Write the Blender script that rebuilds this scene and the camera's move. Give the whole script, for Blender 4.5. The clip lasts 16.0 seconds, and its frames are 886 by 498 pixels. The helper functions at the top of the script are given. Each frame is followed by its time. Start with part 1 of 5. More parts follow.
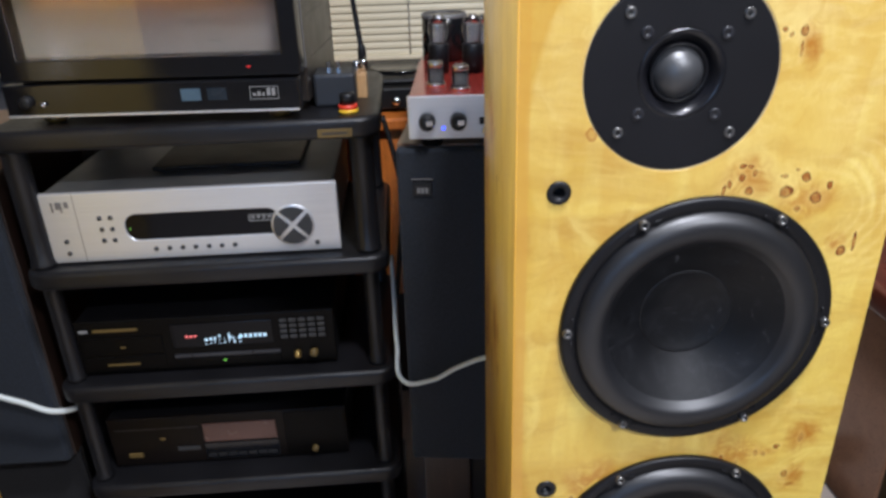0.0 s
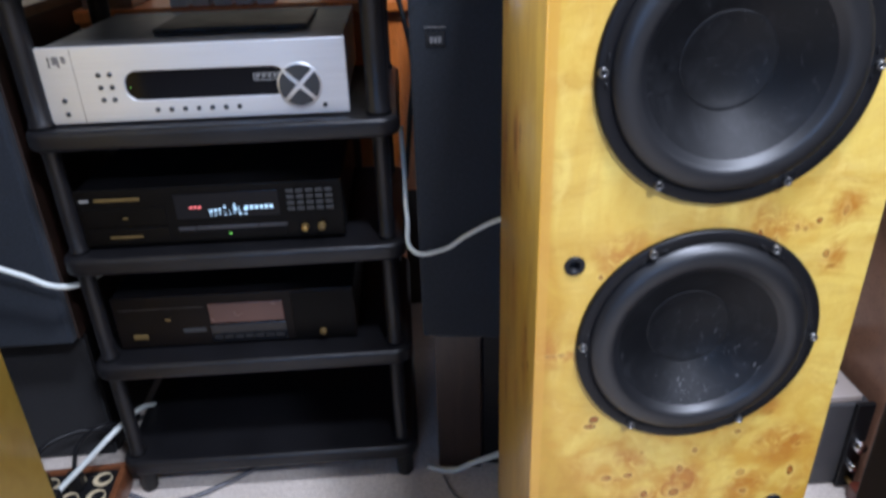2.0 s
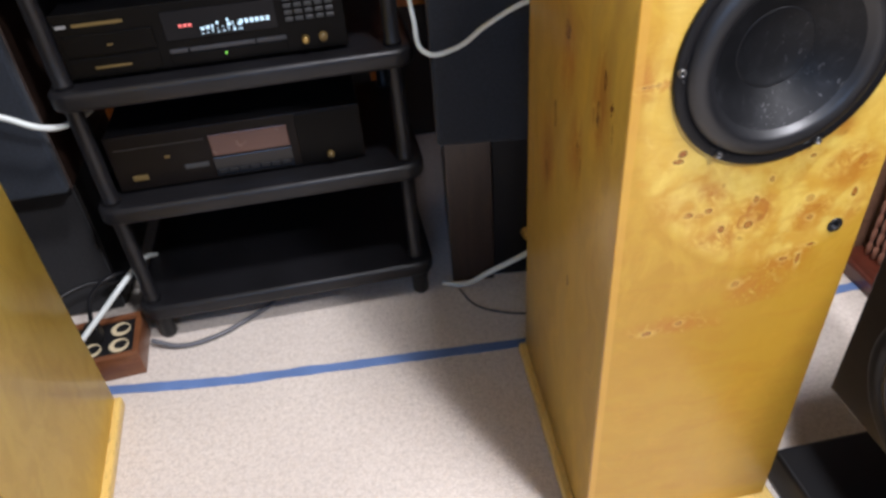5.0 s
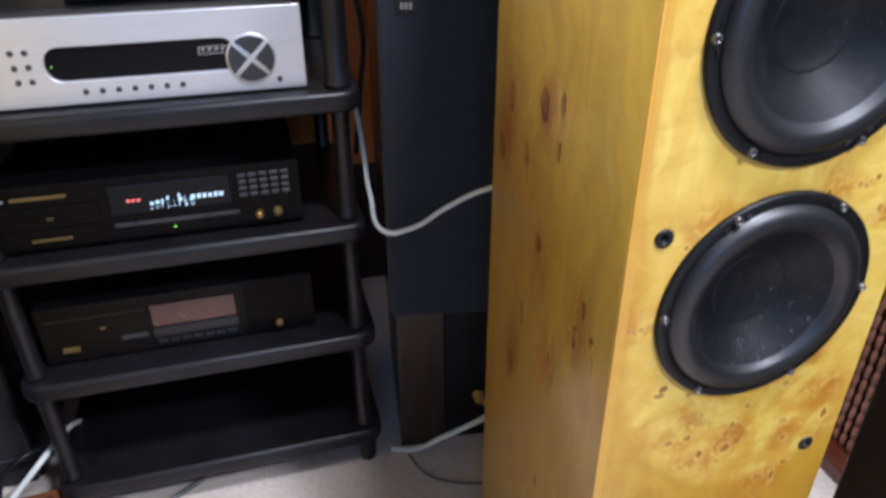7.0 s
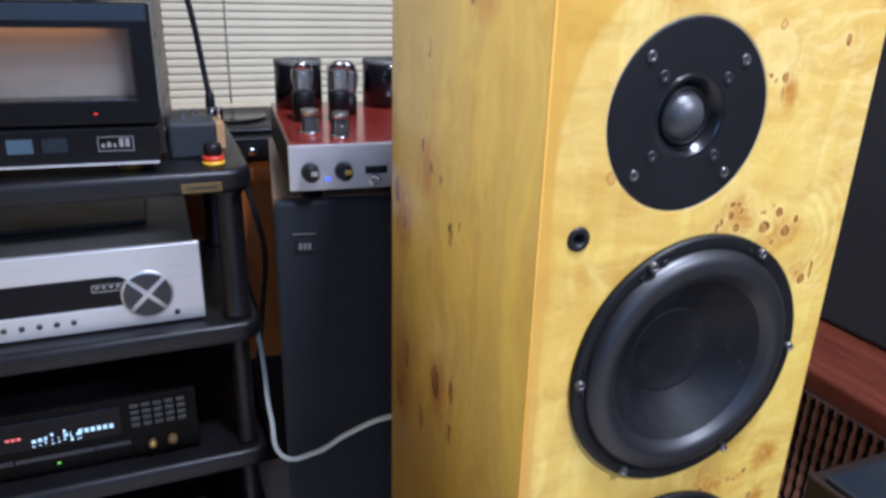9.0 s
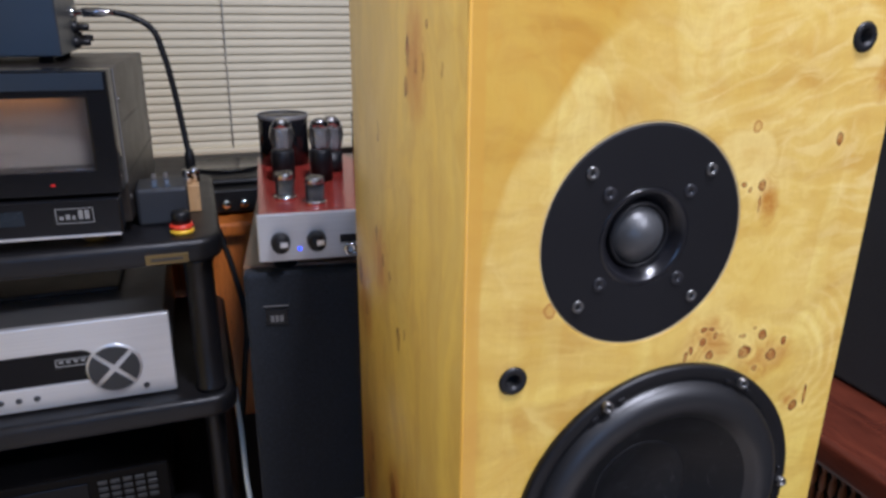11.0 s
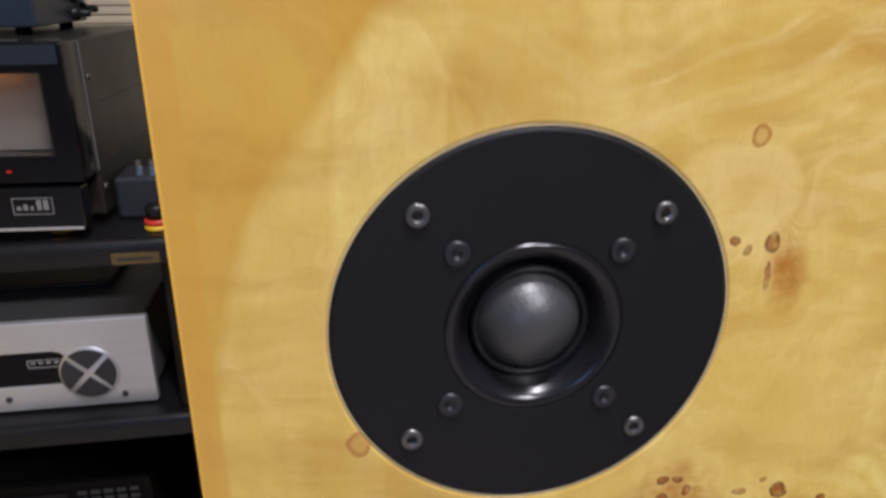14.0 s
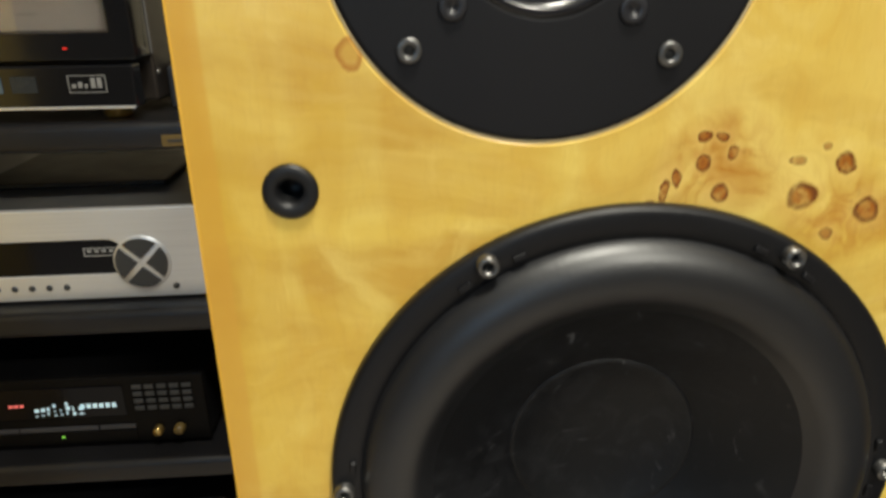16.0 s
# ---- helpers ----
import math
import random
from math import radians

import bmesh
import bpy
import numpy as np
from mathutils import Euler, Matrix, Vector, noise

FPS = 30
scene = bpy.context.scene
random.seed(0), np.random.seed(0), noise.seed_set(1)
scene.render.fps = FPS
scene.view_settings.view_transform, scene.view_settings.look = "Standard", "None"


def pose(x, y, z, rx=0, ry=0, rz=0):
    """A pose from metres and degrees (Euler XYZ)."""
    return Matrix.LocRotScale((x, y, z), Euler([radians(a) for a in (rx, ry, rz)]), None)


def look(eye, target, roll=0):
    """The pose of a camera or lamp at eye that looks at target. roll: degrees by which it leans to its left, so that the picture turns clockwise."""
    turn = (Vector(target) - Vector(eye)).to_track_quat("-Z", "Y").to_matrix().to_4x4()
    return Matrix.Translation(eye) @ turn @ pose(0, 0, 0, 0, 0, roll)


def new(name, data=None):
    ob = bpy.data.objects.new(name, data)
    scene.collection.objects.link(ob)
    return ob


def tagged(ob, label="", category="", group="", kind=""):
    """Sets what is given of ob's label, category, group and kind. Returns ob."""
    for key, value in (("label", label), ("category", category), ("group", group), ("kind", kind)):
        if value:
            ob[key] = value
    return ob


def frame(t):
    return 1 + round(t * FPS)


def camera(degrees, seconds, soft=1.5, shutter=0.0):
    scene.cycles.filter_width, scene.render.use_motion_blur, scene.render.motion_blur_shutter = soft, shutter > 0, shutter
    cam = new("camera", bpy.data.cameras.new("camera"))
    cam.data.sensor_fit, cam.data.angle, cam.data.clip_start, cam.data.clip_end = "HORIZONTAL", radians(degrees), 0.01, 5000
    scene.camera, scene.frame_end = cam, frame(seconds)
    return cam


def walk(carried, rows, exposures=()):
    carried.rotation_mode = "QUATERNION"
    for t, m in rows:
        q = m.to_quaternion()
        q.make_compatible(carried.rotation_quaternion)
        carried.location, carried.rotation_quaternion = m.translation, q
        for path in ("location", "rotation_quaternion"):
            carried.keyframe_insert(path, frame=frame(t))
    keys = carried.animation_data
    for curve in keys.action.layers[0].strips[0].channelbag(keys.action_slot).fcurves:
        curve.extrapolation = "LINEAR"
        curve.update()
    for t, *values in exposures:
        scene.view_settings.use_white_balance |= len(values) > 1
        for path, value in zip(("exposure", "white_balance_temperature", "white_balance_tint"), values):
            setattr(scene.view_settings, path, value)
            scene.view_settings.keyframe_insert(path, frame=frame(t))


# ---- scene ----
cam = camera(64.0, 16.0, soft=3.0, shutter=0.5)
PATH = [
    (0, (0.127, 0.08, 1.136), (0.221, 1.9, 0.313), -1.8),
    (0.5, (0.127, 0.07, 1.093), (0.22, 1.909, 0.312), -1.2),
    (1, (0.12, 0.063, 1.053), (0.199, 1.904, 0.276), -1.7),
    (1.5, (0.109, 0.053, 1.02), (0.2, 1.87, 0.19), -1.6),
    (2, (0.105, 0.048, 0.986), (0.19, 1.829, 0.08), -1.8),
    (2.5, (0.094, 0.033, 0.961), (0.171, 1.759, -0.047), -1.4),
    (3, (0.08, 0.023, 0.935), (0.165, 1.69, -0.167), -2.7),
    (3.5, (0.06, 0.014, 0.911), (0.161, 1.613, -0.287), -4.3),
    (3.7, (0.054, 0.012, 0.903), (0.163, 1.583, -0.332), -5.2),
    (5.8, (-0.062, 0.051, 0.912), (0.234, 1.63, -0.279), -2.4),
    (6, (-0.061, 0.06, 0.921), (0.248, 1.655, -0.246), -1.8),
    (6.5, (-0.053, 0.084, 0.952), (0.321, 1.722, -0.133), -1.0),
    (7, (-0.05, 0.113, 0.984), (0.413, 1.786, -0.011), -0.2),
    (7.5, (-0.042, 0.135, 1.011), (0.48, 1.836, 0.098), 0.1),
    (8, (-0.033, 0.152, 1.056), (0.577, 1.862, 0.217), 0.4),
    (8.5, (-0.018, 0.15, 1.092), (0.657, 1.873, 0.331), 1.1),
    (9, (-0.009, 0.153, 1.124), (0.703, 1.888, 0.428), 1.6),
    (9.5, (0.002, 0.166, 1.141), (0.708, 1.914, 0.473), 1.2),
    (10, (0.009, 0.175, 1.162), (0.722, 1.93, 0.521), 1.5),
    (10.2, (0.019, 0.176, 1.167), (0.733, 1.932, 0.529), 1.4),
    (12.3, (0.187, 0.287, 1.156), (0.583, 2.124, 0.47), -0.8),
    (12.5, (0.198, 0.297, 1.154), (0.582, 2.133, 0.461), -0.7),
    (13, (0.219, 0.306, 1.16), (0.577, 2.148, 0.467), -0.4),
    (13.5, (0.232, 0.314, 1.161), (0.561, 2.16, 0.464), -0.2),
    (14, (0.241, 0.321, 1.147), (0.525, 2.173, 0.448), -0.1),
    (14.5, (0.247, 0.322, 1.118), (0.481, 2.177, 0.409), -0.2),
    (15, (0.251, 0.321, 1.089), (0.422, 2.18, 0.371), -0.7),
    (15.5, (0.256, 0.316, 1.062), (0.38, 2.177, 0.34), -0.8),
    (16, (0.257, 0.306, 1.036), (0.352, 2.171, 0.32), -1.2),
]
EXPOSURES = [(0.0, -0.22, 5600, 15), (1.0, -0.07, 5700, 11), (2.0, 0.05, 5150, 17), (3.0, 0.17, 5900, 19), (3.5, 0.27, 5900, 18), (6.0, 0.26, 5700, 17), (7.0, 0.17, 5450, 18), (8.0, 0.12, 5050, 18),
             (10.0, -0.31, 5150, 20), (12.5, -0.70, 5850, 21), (14.5, -0.80, 5950, 21), (15.2, -0.66, 6250, 15), (15.6, -0.55, 6700, 8), (16.0, -0.50, 6850, 5)]
walk(cam, [(t, look(eye, target, roll)) for t, eye, target, roll in PATH], EXPOSURES)

# ---------------------------------------------------------------- light
world = bpy.data.worlds.new("world")
scene.world = world
world.use_nodes = True
world.node_tree.nodes["Background"].inputs[0].default_value = (0.75, 0.82, 1.0, 1)
world.node_tree.nodes["Background"].inputs[1].default_value = 0.012


def area_lamp(name, eye, target, sx, sy, watts, colour):
    data = bpy.data.lights.new(name, "AREA")
    data.shape, data.size, data.size_y, data.energy, data.color = "RECTANGLE", sx, sy, watts, colour
    ob = new(name, data)
    ob.matrix_world = look(eye, target)
    return ob


area_lamp("ceiling_light", (0.94, -0.95, 2.40), (0.94, -0.95, 0.0), 0.24, 0.24, 64, (1.0, 0.965, 0.90))
area_lamp("ceiling_light", (0.44, 0.16, 2.40), (0.44, 0.16, 0.0), 0.24, 0.24, 44, (1.0, 0.965, 0.90))
area_lamp("window_daylight", (-0.62, -2.5, 1.65), (-0.1, 0.8, 0.8), 0.9, 1.0, 14, (0.36, 0.62, 1.0))


# ---------------------------------------------------------------- materials
class Nodes:
    """A small builder for node materials."""

    def __init__(self, name):
        self.m = bpy.data.materials.new(name)
        self.m.use_nodes = True
        self.t = self.m.node_tree
        self.bsdf = self.t.nodes["Principled BSDF"]
        self.coord = self.t.nodes.new("ShaderNodeTexCoord").outputs["Object"]

    def add(self, kind, operation=None):
        n = self.t.nodes.new(kind)
        if operation:
            n.operation = operation
        return n

    def link(self, a, b):
        self.t.links.new(a, b)

    def put(self, socket, value):
        if isinstance(value, bpy.types.NodeSocket):
            self.link(value, socket)
        else:
            socket.default_value = value

    def mapping(self, scale, vector=None):
        n = self.add("ShaderNodeMapping")
        self.put(n.inputs["Vector"], vector or self.coord)
        n.inputs["Scale"].default_value = scale
        return n.outputs[0]

    def noise(self, scale, detail=4.0, rough=0.55, vector=None, distortion=0.0, colour=False):
        n = self.add("ShaderNodeTexNoise")
        self.put(n.inputs["Vector"], vector or self.coord)
        n.inputs["Scale"].default_value, n.inputs["Detail"].default_value = scale, detail
        n.inputs["Roughness"].default_value, n.inputs["Distortion"].default_value = rough, distortion
        return n.outputs["Color" if colour else "Fac"]

    def ramp(self, fac, stops):
        n = self.add("ShaderNodeValToRGB")
        self.put(n.inputs[0], fac)
        els = n.color_ramp.elements
        while len(els) < len(stops):
            els.new(0.5)
        for e, (p, c) in zip(els, stops):
            e.position, e.color = p, (*c, 1) if len(c) == 3 else c
        return n.outputs[0]

    def mix(self, fac, a, b, blend="MIX"):
        n = self.add("ShaderNodeMix")
        n.data_type, n.blend_type = "RGBA", blend
        self.put(n.inputs[0], fac)
        self.put(n.inputs[6], a if isinstance(a, bpy.types.NodeSocket) else (*a, 1))
        self.put(n.inputs[7], b if isinstance(b, bpy.types.NodeSocket) else (*b, 1))
        return n.outputs[2]

    def math(self, op, a, b=0.0, c=0.0, clamp=False):
        n = self.add("ShaderNodeMath", op)
        n.use_clamp = clamp
        for s, v in zip(n.inputs, (a, b, c)):
            self.put(s, v)
        return n.outputs[0]

    def vec(self, op, a, b=(0, 0, 0), c=(0, 0, 0)):
        n = self.add("ShaderNodeVectorMath", op)
        for s, v in zip(n.inputs, (a, b, c)):
            self.put(s, v)
        return n.outputs["Value" if op in ("LENGTH", "DISTANCE") else "Vector"]

    def bump(self, height, strength=0.3, distance=0.001):
        n = self.add("ShaderNodeBump")
        n.inputs["Strength"].default_value, n.inputs["Distance"].default_value = strength, distance
        self.put(n.inputs["Height"], height)
        self.link(n.outputs[0], self.bsdf.inputs["Normal"])

    def end(self, colour, rough, metal=0.0, **more):
        self.put(self.bsdf.inputs["Base Color"], colour if isinstance(colour, bpy.types.NodeSocket) else (*colour, 1))
        self.put(self.bsdf.inputs["Roughness"], rough)
        self.bsdf.inputs["Metallic"].default_value = metal
        for key, value in more.items():
            self.put(self.bsdf.inputs[key.replace("_", " ")], value)
        return self.m


def plain(name, colour, rough=0.5, metal=0.0, spread=0.15, grain=60.0, bump=0.1, rough_spread=0.12, **more):
    """A painted, plastic or metal surface with a fine grain and slight wear."""
    n = Nodes(name)
    big, fine = n.noise(7, 3), n.noise(grain * 10, 2)
    col = n.mix(1.0, colour, n.ramp(big, [(0.25, (1 - spread,) * 3), (0.75, (1 + spread,) * 3)]), "MULTIPLY")
    r = n.math("MULTIPLY_ADD", n.noise(22, 5), rough_spread * 2, rough - rough_spread, clamp=True)
    n.bump(fine, bump, 0.0006)
    return n.end(col, r, metal, **more)


def glow(name, colour, strength):
    n = Nodes(name)
    return n.end(colour, 0.4, Emission_Color=(*colour, 1), Emission_Strength=strength)


def veneer(name, knots, rings, patches, arcs, pale=(0.84, 0.67, 0.215), light=(0.745, 0.52, 0.094), deep=(0.60, 0.315, 0.036), edge=None, gloss=0.30, curl=0.45, grain=(12, 12, 5), smear=(60, 60, 60), floor_tone=False, mark=(0.45, 0.185, 0.020), wobble=0.004, halo=0.3, shine=1.0, gilt=0.9, rim=1.0, curls=(), quilt=None):
    """Burl veneer under lacquer: cloudy figure, sapwood arcs, dark knots with pale rims, ring marks and orange patches.
    knots, rings, patches: (place, size across, size up); arcs: (middle, sizes, softness) of paler figures."""
    n = Nodes(name)
    sep = n.add("ShaderNodeSeparateXYZ")
    n.link(n.coord, sep.inputs[0])
    warp = n.vec("SUBTRACT", n.noise(26, 3, colour=True), (0.5, 0.5, 0.5))
    slow = n.vec("SUBTRACT", n.noise(6, 2, colour=True), (0.5, 0.5, 0.5))
    tight = n.vec("MULTIPLY_ADD", n.vec("SUBTRACT", n.noise(120, 3, colour=True), (0.5, 0.5, 0.5)), (wobble, wobble, wobble), n.coord)
    crisp = n.vec("MULTIPLY_ADD", slow, (0.020, 0.020, 0.020), n.vec("MULTIPLY_ADD", warp, (0.005, 0.005, 0.005), n.coord))
    p = n.vec("MULTIPLY_ADD", warp, (0.012, 0.012, 0.012), n.coord)
    q = n.vec("MULTIPLY_ADD", slow, (0.12, 0.12, 0.12), p)
    blot = n.vec("MULTIPLY_ADD", slow, (0.03, 0.03, 0.03), n.vec("MULTIPLY_ADD", warp, (0.024, 0.024, 0.024), n.coord))

    def nearest(spots, at):
        best = None
        for (x, y, z), a, b in spots:
            d = n.vec("LENGTH", n.vec("MULTIPLY_ADD", at, (1 / a, 1 / a, 1 / b), (-x / a, -y / a, -z / b)))
            best = d if best is None else n.math("MINIMUM", best, d)
        return best

    cloud = n.noise(1.0, 5, 0.6, n.mapping(grain, q), 0.8)
    base = n.mix(n.ramp(cloud, [(0.36, (0, 0, 0)), (0.68, (0.55,) * 3)]), light, deep)
    inside = None
    for middle, (a, b), k in arcs:
        d = n.vec("LENGTH", n.vec("MULTIPLY_ADD", crisp, (1 / a, 0.0, 1 / b), (-middle[0] / a, 0.0, -middle[1] / b)))
        one = n.ramp(d, [(0.985 - k, (1, 1, 1)), (1.0, (0, 0, 0))])
        inside = one if inside is None else n.math("MAXIMUM", inside, one)
    if inside is not None:
        band = n.noise(1.0, 3, 0.5, n.mapping((17, 17, 2.2), n.vec("MULTIPLY_ADD", slow, (0.05, 0.05, 0.05), n.coord)), 0.3)
        base = n.mix(inside, n.mix(0.70, base, deep), n.mix(n.ramp(cloud, [(0.3, (0.85,) * 3), (0.7, (0.5,) * 3)]), base, pale))
        base = n.mix(n.ramp(band, [(0.47, (0, 0, 0)), (0.505, (0.5,) * 3), (0.70, (0.3,) * 3)]), base, (0.66, 0.41, 0.075))
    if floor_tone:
        # darker brownish gold mixed in towards the foot, weaker inside the pale arcs
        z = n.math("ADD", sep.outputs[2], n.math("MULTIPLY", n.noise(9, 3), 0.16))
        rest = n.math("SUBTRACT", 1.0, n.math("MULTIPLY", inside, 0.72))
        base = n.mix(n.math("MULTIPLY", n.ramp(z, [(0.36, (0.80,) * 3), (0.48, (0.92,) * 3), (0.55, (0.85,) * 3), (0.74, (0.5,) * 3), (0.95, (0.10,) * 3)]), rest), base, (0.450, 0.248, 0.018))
        # long level streaks in the plain wood
        streak = n.noise(1.0, 4, 0.6, n.mapping((9, 9, 42), blot), 0.4)
        base = n.mix(n.ramp(streak, [(0.44, (0, 0, 0)), (0.66, (0.52,) * 3)]), base, (0.44, 0.205, 0.020))
    if curl:
        wave = n.noise(1.0, 2, 0.5, n.mapping((20, 20, 105), q), 1.5)
        where = n.ramp(n.noise(4.2, 2, vector=n.vec("ADD", n.coord, (0.37, 0.0, 0.18))), [(0.42, (0.06,) * 3), (0.56, (1, 1, 1))])
        where = n.math("MULTIPLY", where, n.ramp(sep.outputs[2], [(0.55, (0.12,) * 3), (0.85, (1, 1, 1))]))
        if inside is not None:
            where = n.math("MULTIPLY", n.math("MULTIPLY", where, n.math("MULTIPLY_ADD", inside, 0.8, 0.2)), n.ramp(n.math("ADD", sep.outputs[0], 0.5), [(0.46, (0.25,) * 3), (0.54, (1, 1, 1))]))
        base = n.mix(n.math("MULTIPLY", n.ramp(wave, [(0.46, (0, 0, 0)), (0.66, (curl,) * 3)]), where), base, (0.87, 0.70, 0.30))
        base = n.mix(n.math("MULTIPLY", n.ramp(wave, [(0.32, (curl * 0.7,) * 3), (0.46, (0, 0, 0))]), where), base, (0.60, 0.35, 0.075))
    for (cx, cz), r0, r1, length in curls:
        # shallow ripples that run round an eye in the wood
        away = n.vec("LENGTH", n.vec("MULTIPLY_ADD", crisp, (1.0, 0.0, 1.25), (-cx, 0.0, -cz * 1.25)))
        ripple = n.math("SINE", n.math("MULTIPLY_ADD", n.noise(22, 3), 14.0, n.math("MULTIPLY", away, 2 * math.pi / length)))
        ring_zone = n.ramp(n.math("MULTIPLY", away, 5.0), [(max(r0 * 5 - 0.05, 0.0), (0, 0, 0)), (r0 * 5 + 0.03, (1, 1, 1)), (r1 * 5 - 0.12, (0.8,) * 3), (r1 * 5, (0, 0, 0))])
        ring_zone = n.math("MULTIPLY", ring_zone, n.ramp(n.noise(13, 2), [(0.46, (0.0,) * 3), (0.60, (1, 1, 1))]))
        base = n.mix(n.math("MULTIPLY", ring_zone, n.ramp(ripple, [(0.30, (0, 0, 0)), (0.95, (0.30,) * 3)])), base, (0.90, 0.73, 0.34))
        base = n.mix(n.math("MULTIPLY", ring_zone, n.ramp(n.math("MULTIPLY", ripple, -1.0), [(0.30, (0, 0, 0)), (0.95, (0.30,) * 3)])), base, (0.60, 0.36, 0.075))
    if quilt:
        # rounded pale cells with golden seams
        cell = n.add("ShaderNodeTexVoronoi")
        cell.feature = "SMOOTH_F1"
        n.link(n.mapping((48, 48, 40), n.vec("MULTIPLY_ADD", warp, (0.03, 0.03, 0.03), blot)), cell.inputs["Vector"])
        cell.inputs["Scale"].default_value, cell.inputs["Smoothness"].default_value = 1.0, 0.55
        band_z = n.ramp(n.math("ADD", sep.outputs[2], n.math("MULTIPLY", n.noise(12, 2), 0.06)), [(quilt[0], (0, 0, 0)), (quilt[0] + 0.05, (1, 1, 1)), (quilt[1] - 0.06, (1, 1, 1)), (quilt[1], (0.12,) * 3)])
        zone = n.math("MULTIPLY", band_z, inside)
        base = n.mix(n.math("MULTIPLY", zone, n.ramp(cell.outputs["Distance"], [(0.10, (0.34,) * 3), (0.38, (0, 0, 0))])), base, (0.80, 0.62, 0.16))
        base = n.mix(n.math("MULTIPLY", zone, n.ramp(cell.outputs["Distance"], [(0.38, (0, 0, 0)), (0.64, (0.62,) * 3)])), base, (0.52, 0.25, 0.022))
    tone = n.noise(1.0, 4, 0.55, n.mapping((26, 26, 15 if curl else 5), q), 1.0)
    calm = 1.0 if inside is None else n.math("MULTIPLY_ADD", inside, -0.3, 1.0)
    # pale blotches painted in for the wood's shine fade towards the foot
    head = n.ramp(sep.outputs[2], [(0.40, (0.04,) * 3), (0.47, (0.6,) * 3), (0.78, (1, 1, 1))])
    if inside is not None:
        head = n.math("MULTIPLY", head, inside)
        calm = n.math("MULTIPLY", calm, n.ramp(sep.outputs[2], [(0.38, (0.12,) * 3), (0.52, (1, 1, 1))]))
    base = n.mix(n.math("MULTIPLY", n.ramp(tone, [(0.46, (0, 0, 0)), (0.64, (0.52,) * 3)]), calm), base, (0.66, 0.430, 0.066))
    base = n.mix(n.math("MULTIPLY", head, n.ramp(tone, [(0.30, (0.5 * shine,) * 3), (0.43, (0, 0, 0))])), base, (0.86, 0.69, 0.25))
    spots = n.noise(48, 4, 0.62, blot, 1.2)
    burl = n.ramp(n.noise(4.2, 2), [(0.40, (0.28,) * 3), (0.62, (0.9,) * 3)])
    base = n.mix(n.math("MULTIPLY", n.ramp(spots, [(0.50, (0, 0, 0)), (0.72, (0.5,) * 3)]), burl), base, deep)
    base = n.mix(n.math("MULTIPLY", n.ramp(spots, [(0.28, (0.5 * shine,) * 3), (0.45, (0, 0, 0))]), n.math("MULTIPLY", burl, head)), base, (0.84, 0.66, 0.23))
    fine = n.noise(1.0, 3, 0.6, n.mapping((900, 900, 110), p))
    base = n.mix(n.ramp(fine, [(0.34, (0.12,) * 3), (0.5, (0, 0, 0))]), base, (0.50, 0.28, 0.06))
    if patches:
        d = nearest(patches, blot)
        near = n.ramp(d, [(0.2, (1, 1, 1)), (1.05, (0, 0, 0))])
        # swirling light and dark lines of the burl
        swirl = n.math("ABSOLUTE", n.math("SUBTRACT", n.noise(1.0, 3, 0.55, n.mapping(smear, blot), 1.6), 0.5))
        base = n.mix(n.math("MULTIPLY", near, n.ramp(swirl, [(0.0, (0.75,) * 3), (0.05, (0.34,) * 3), (0.13, (0, 0, 0))])), base, (0.44, 0.155, 0.018))
        base = n.mix(n.math("MULTIPLY", near, n.ramp(swirl, [(0.10, (0, 0, 0)), (0.20, (0.6 * shine,) * 3)])), base, (0.84, 0.63, 0.24))
        amount = n.math("MULTIPLY", near, n.ramp(n.noise(1.0, 4, 0.55, n.mapping([s * 0.8 for s in smear], blot)), [(0.38, (0, 0, 0)), (0.58, (0.9,) * 3)]))
        base = n.mix(amount, base, mark)
        cells = n.add("ShaderNodeTexVoronoi")
        n.link(n.mapping([s * 1.25 for s in smear], blot), cells.inputs["Vector"])
        cells.inputs["Scale"].default_value = 1.0
        pick = n.add("ShaderNodeSeparateXYZ")
        n.link(cells.outputs["Color"], pick.inputs[0])
        some = n.math("MULTIPLY", n.ramp(pick.outputs[0], [(0.74, (0, 0, 0)), (0.80, (0.85,) * 3)]), n.ramp(d, [(0.65, (1, 1, 1)), (1.25, (0, 0, 0))]))
        far = cells.outputs["Distance"]
        base = n.mix(n.math("MULTIPLY", some, n.ramp(far, [(0.22, (0, 0, 0)), (0.34, (0.2,) * 3), (0.52, (0, 0, 0))])), base, (0.85, 0.65, 0.20))
        base = n.mix(n.math("MULTIPLY", some, n.ramp(far, [(0.08, (0.95,) * 3), (0.17, (0.5,) * 3), (0.27, (0, 0, 0))])), base, [c * 0.62 for c in mark])
        specks = n.ramp(n.noise(170, 3, 0.6), [(0.63, (0, 0, 0)), (0.69, (1, 1, 1))])
        base = n.mix(n.math("MULTIPLY", specks, n.ramp(d, [(0.4, (0.22,) * 3), (0.95, (0, 0, 0))])), base, (0.20, 0.07, 0.015))
    if rings:
        d = nearest(rings, tight)
        base = n.mix(n.ramp(d, [(0.45, (0.25,) * 3), (0.72, (0.7,) * 3), (0.86, (0.85,) * 3), (1.0, (0, 0, 0))]), base, (0.40, 0.15, 0.022))
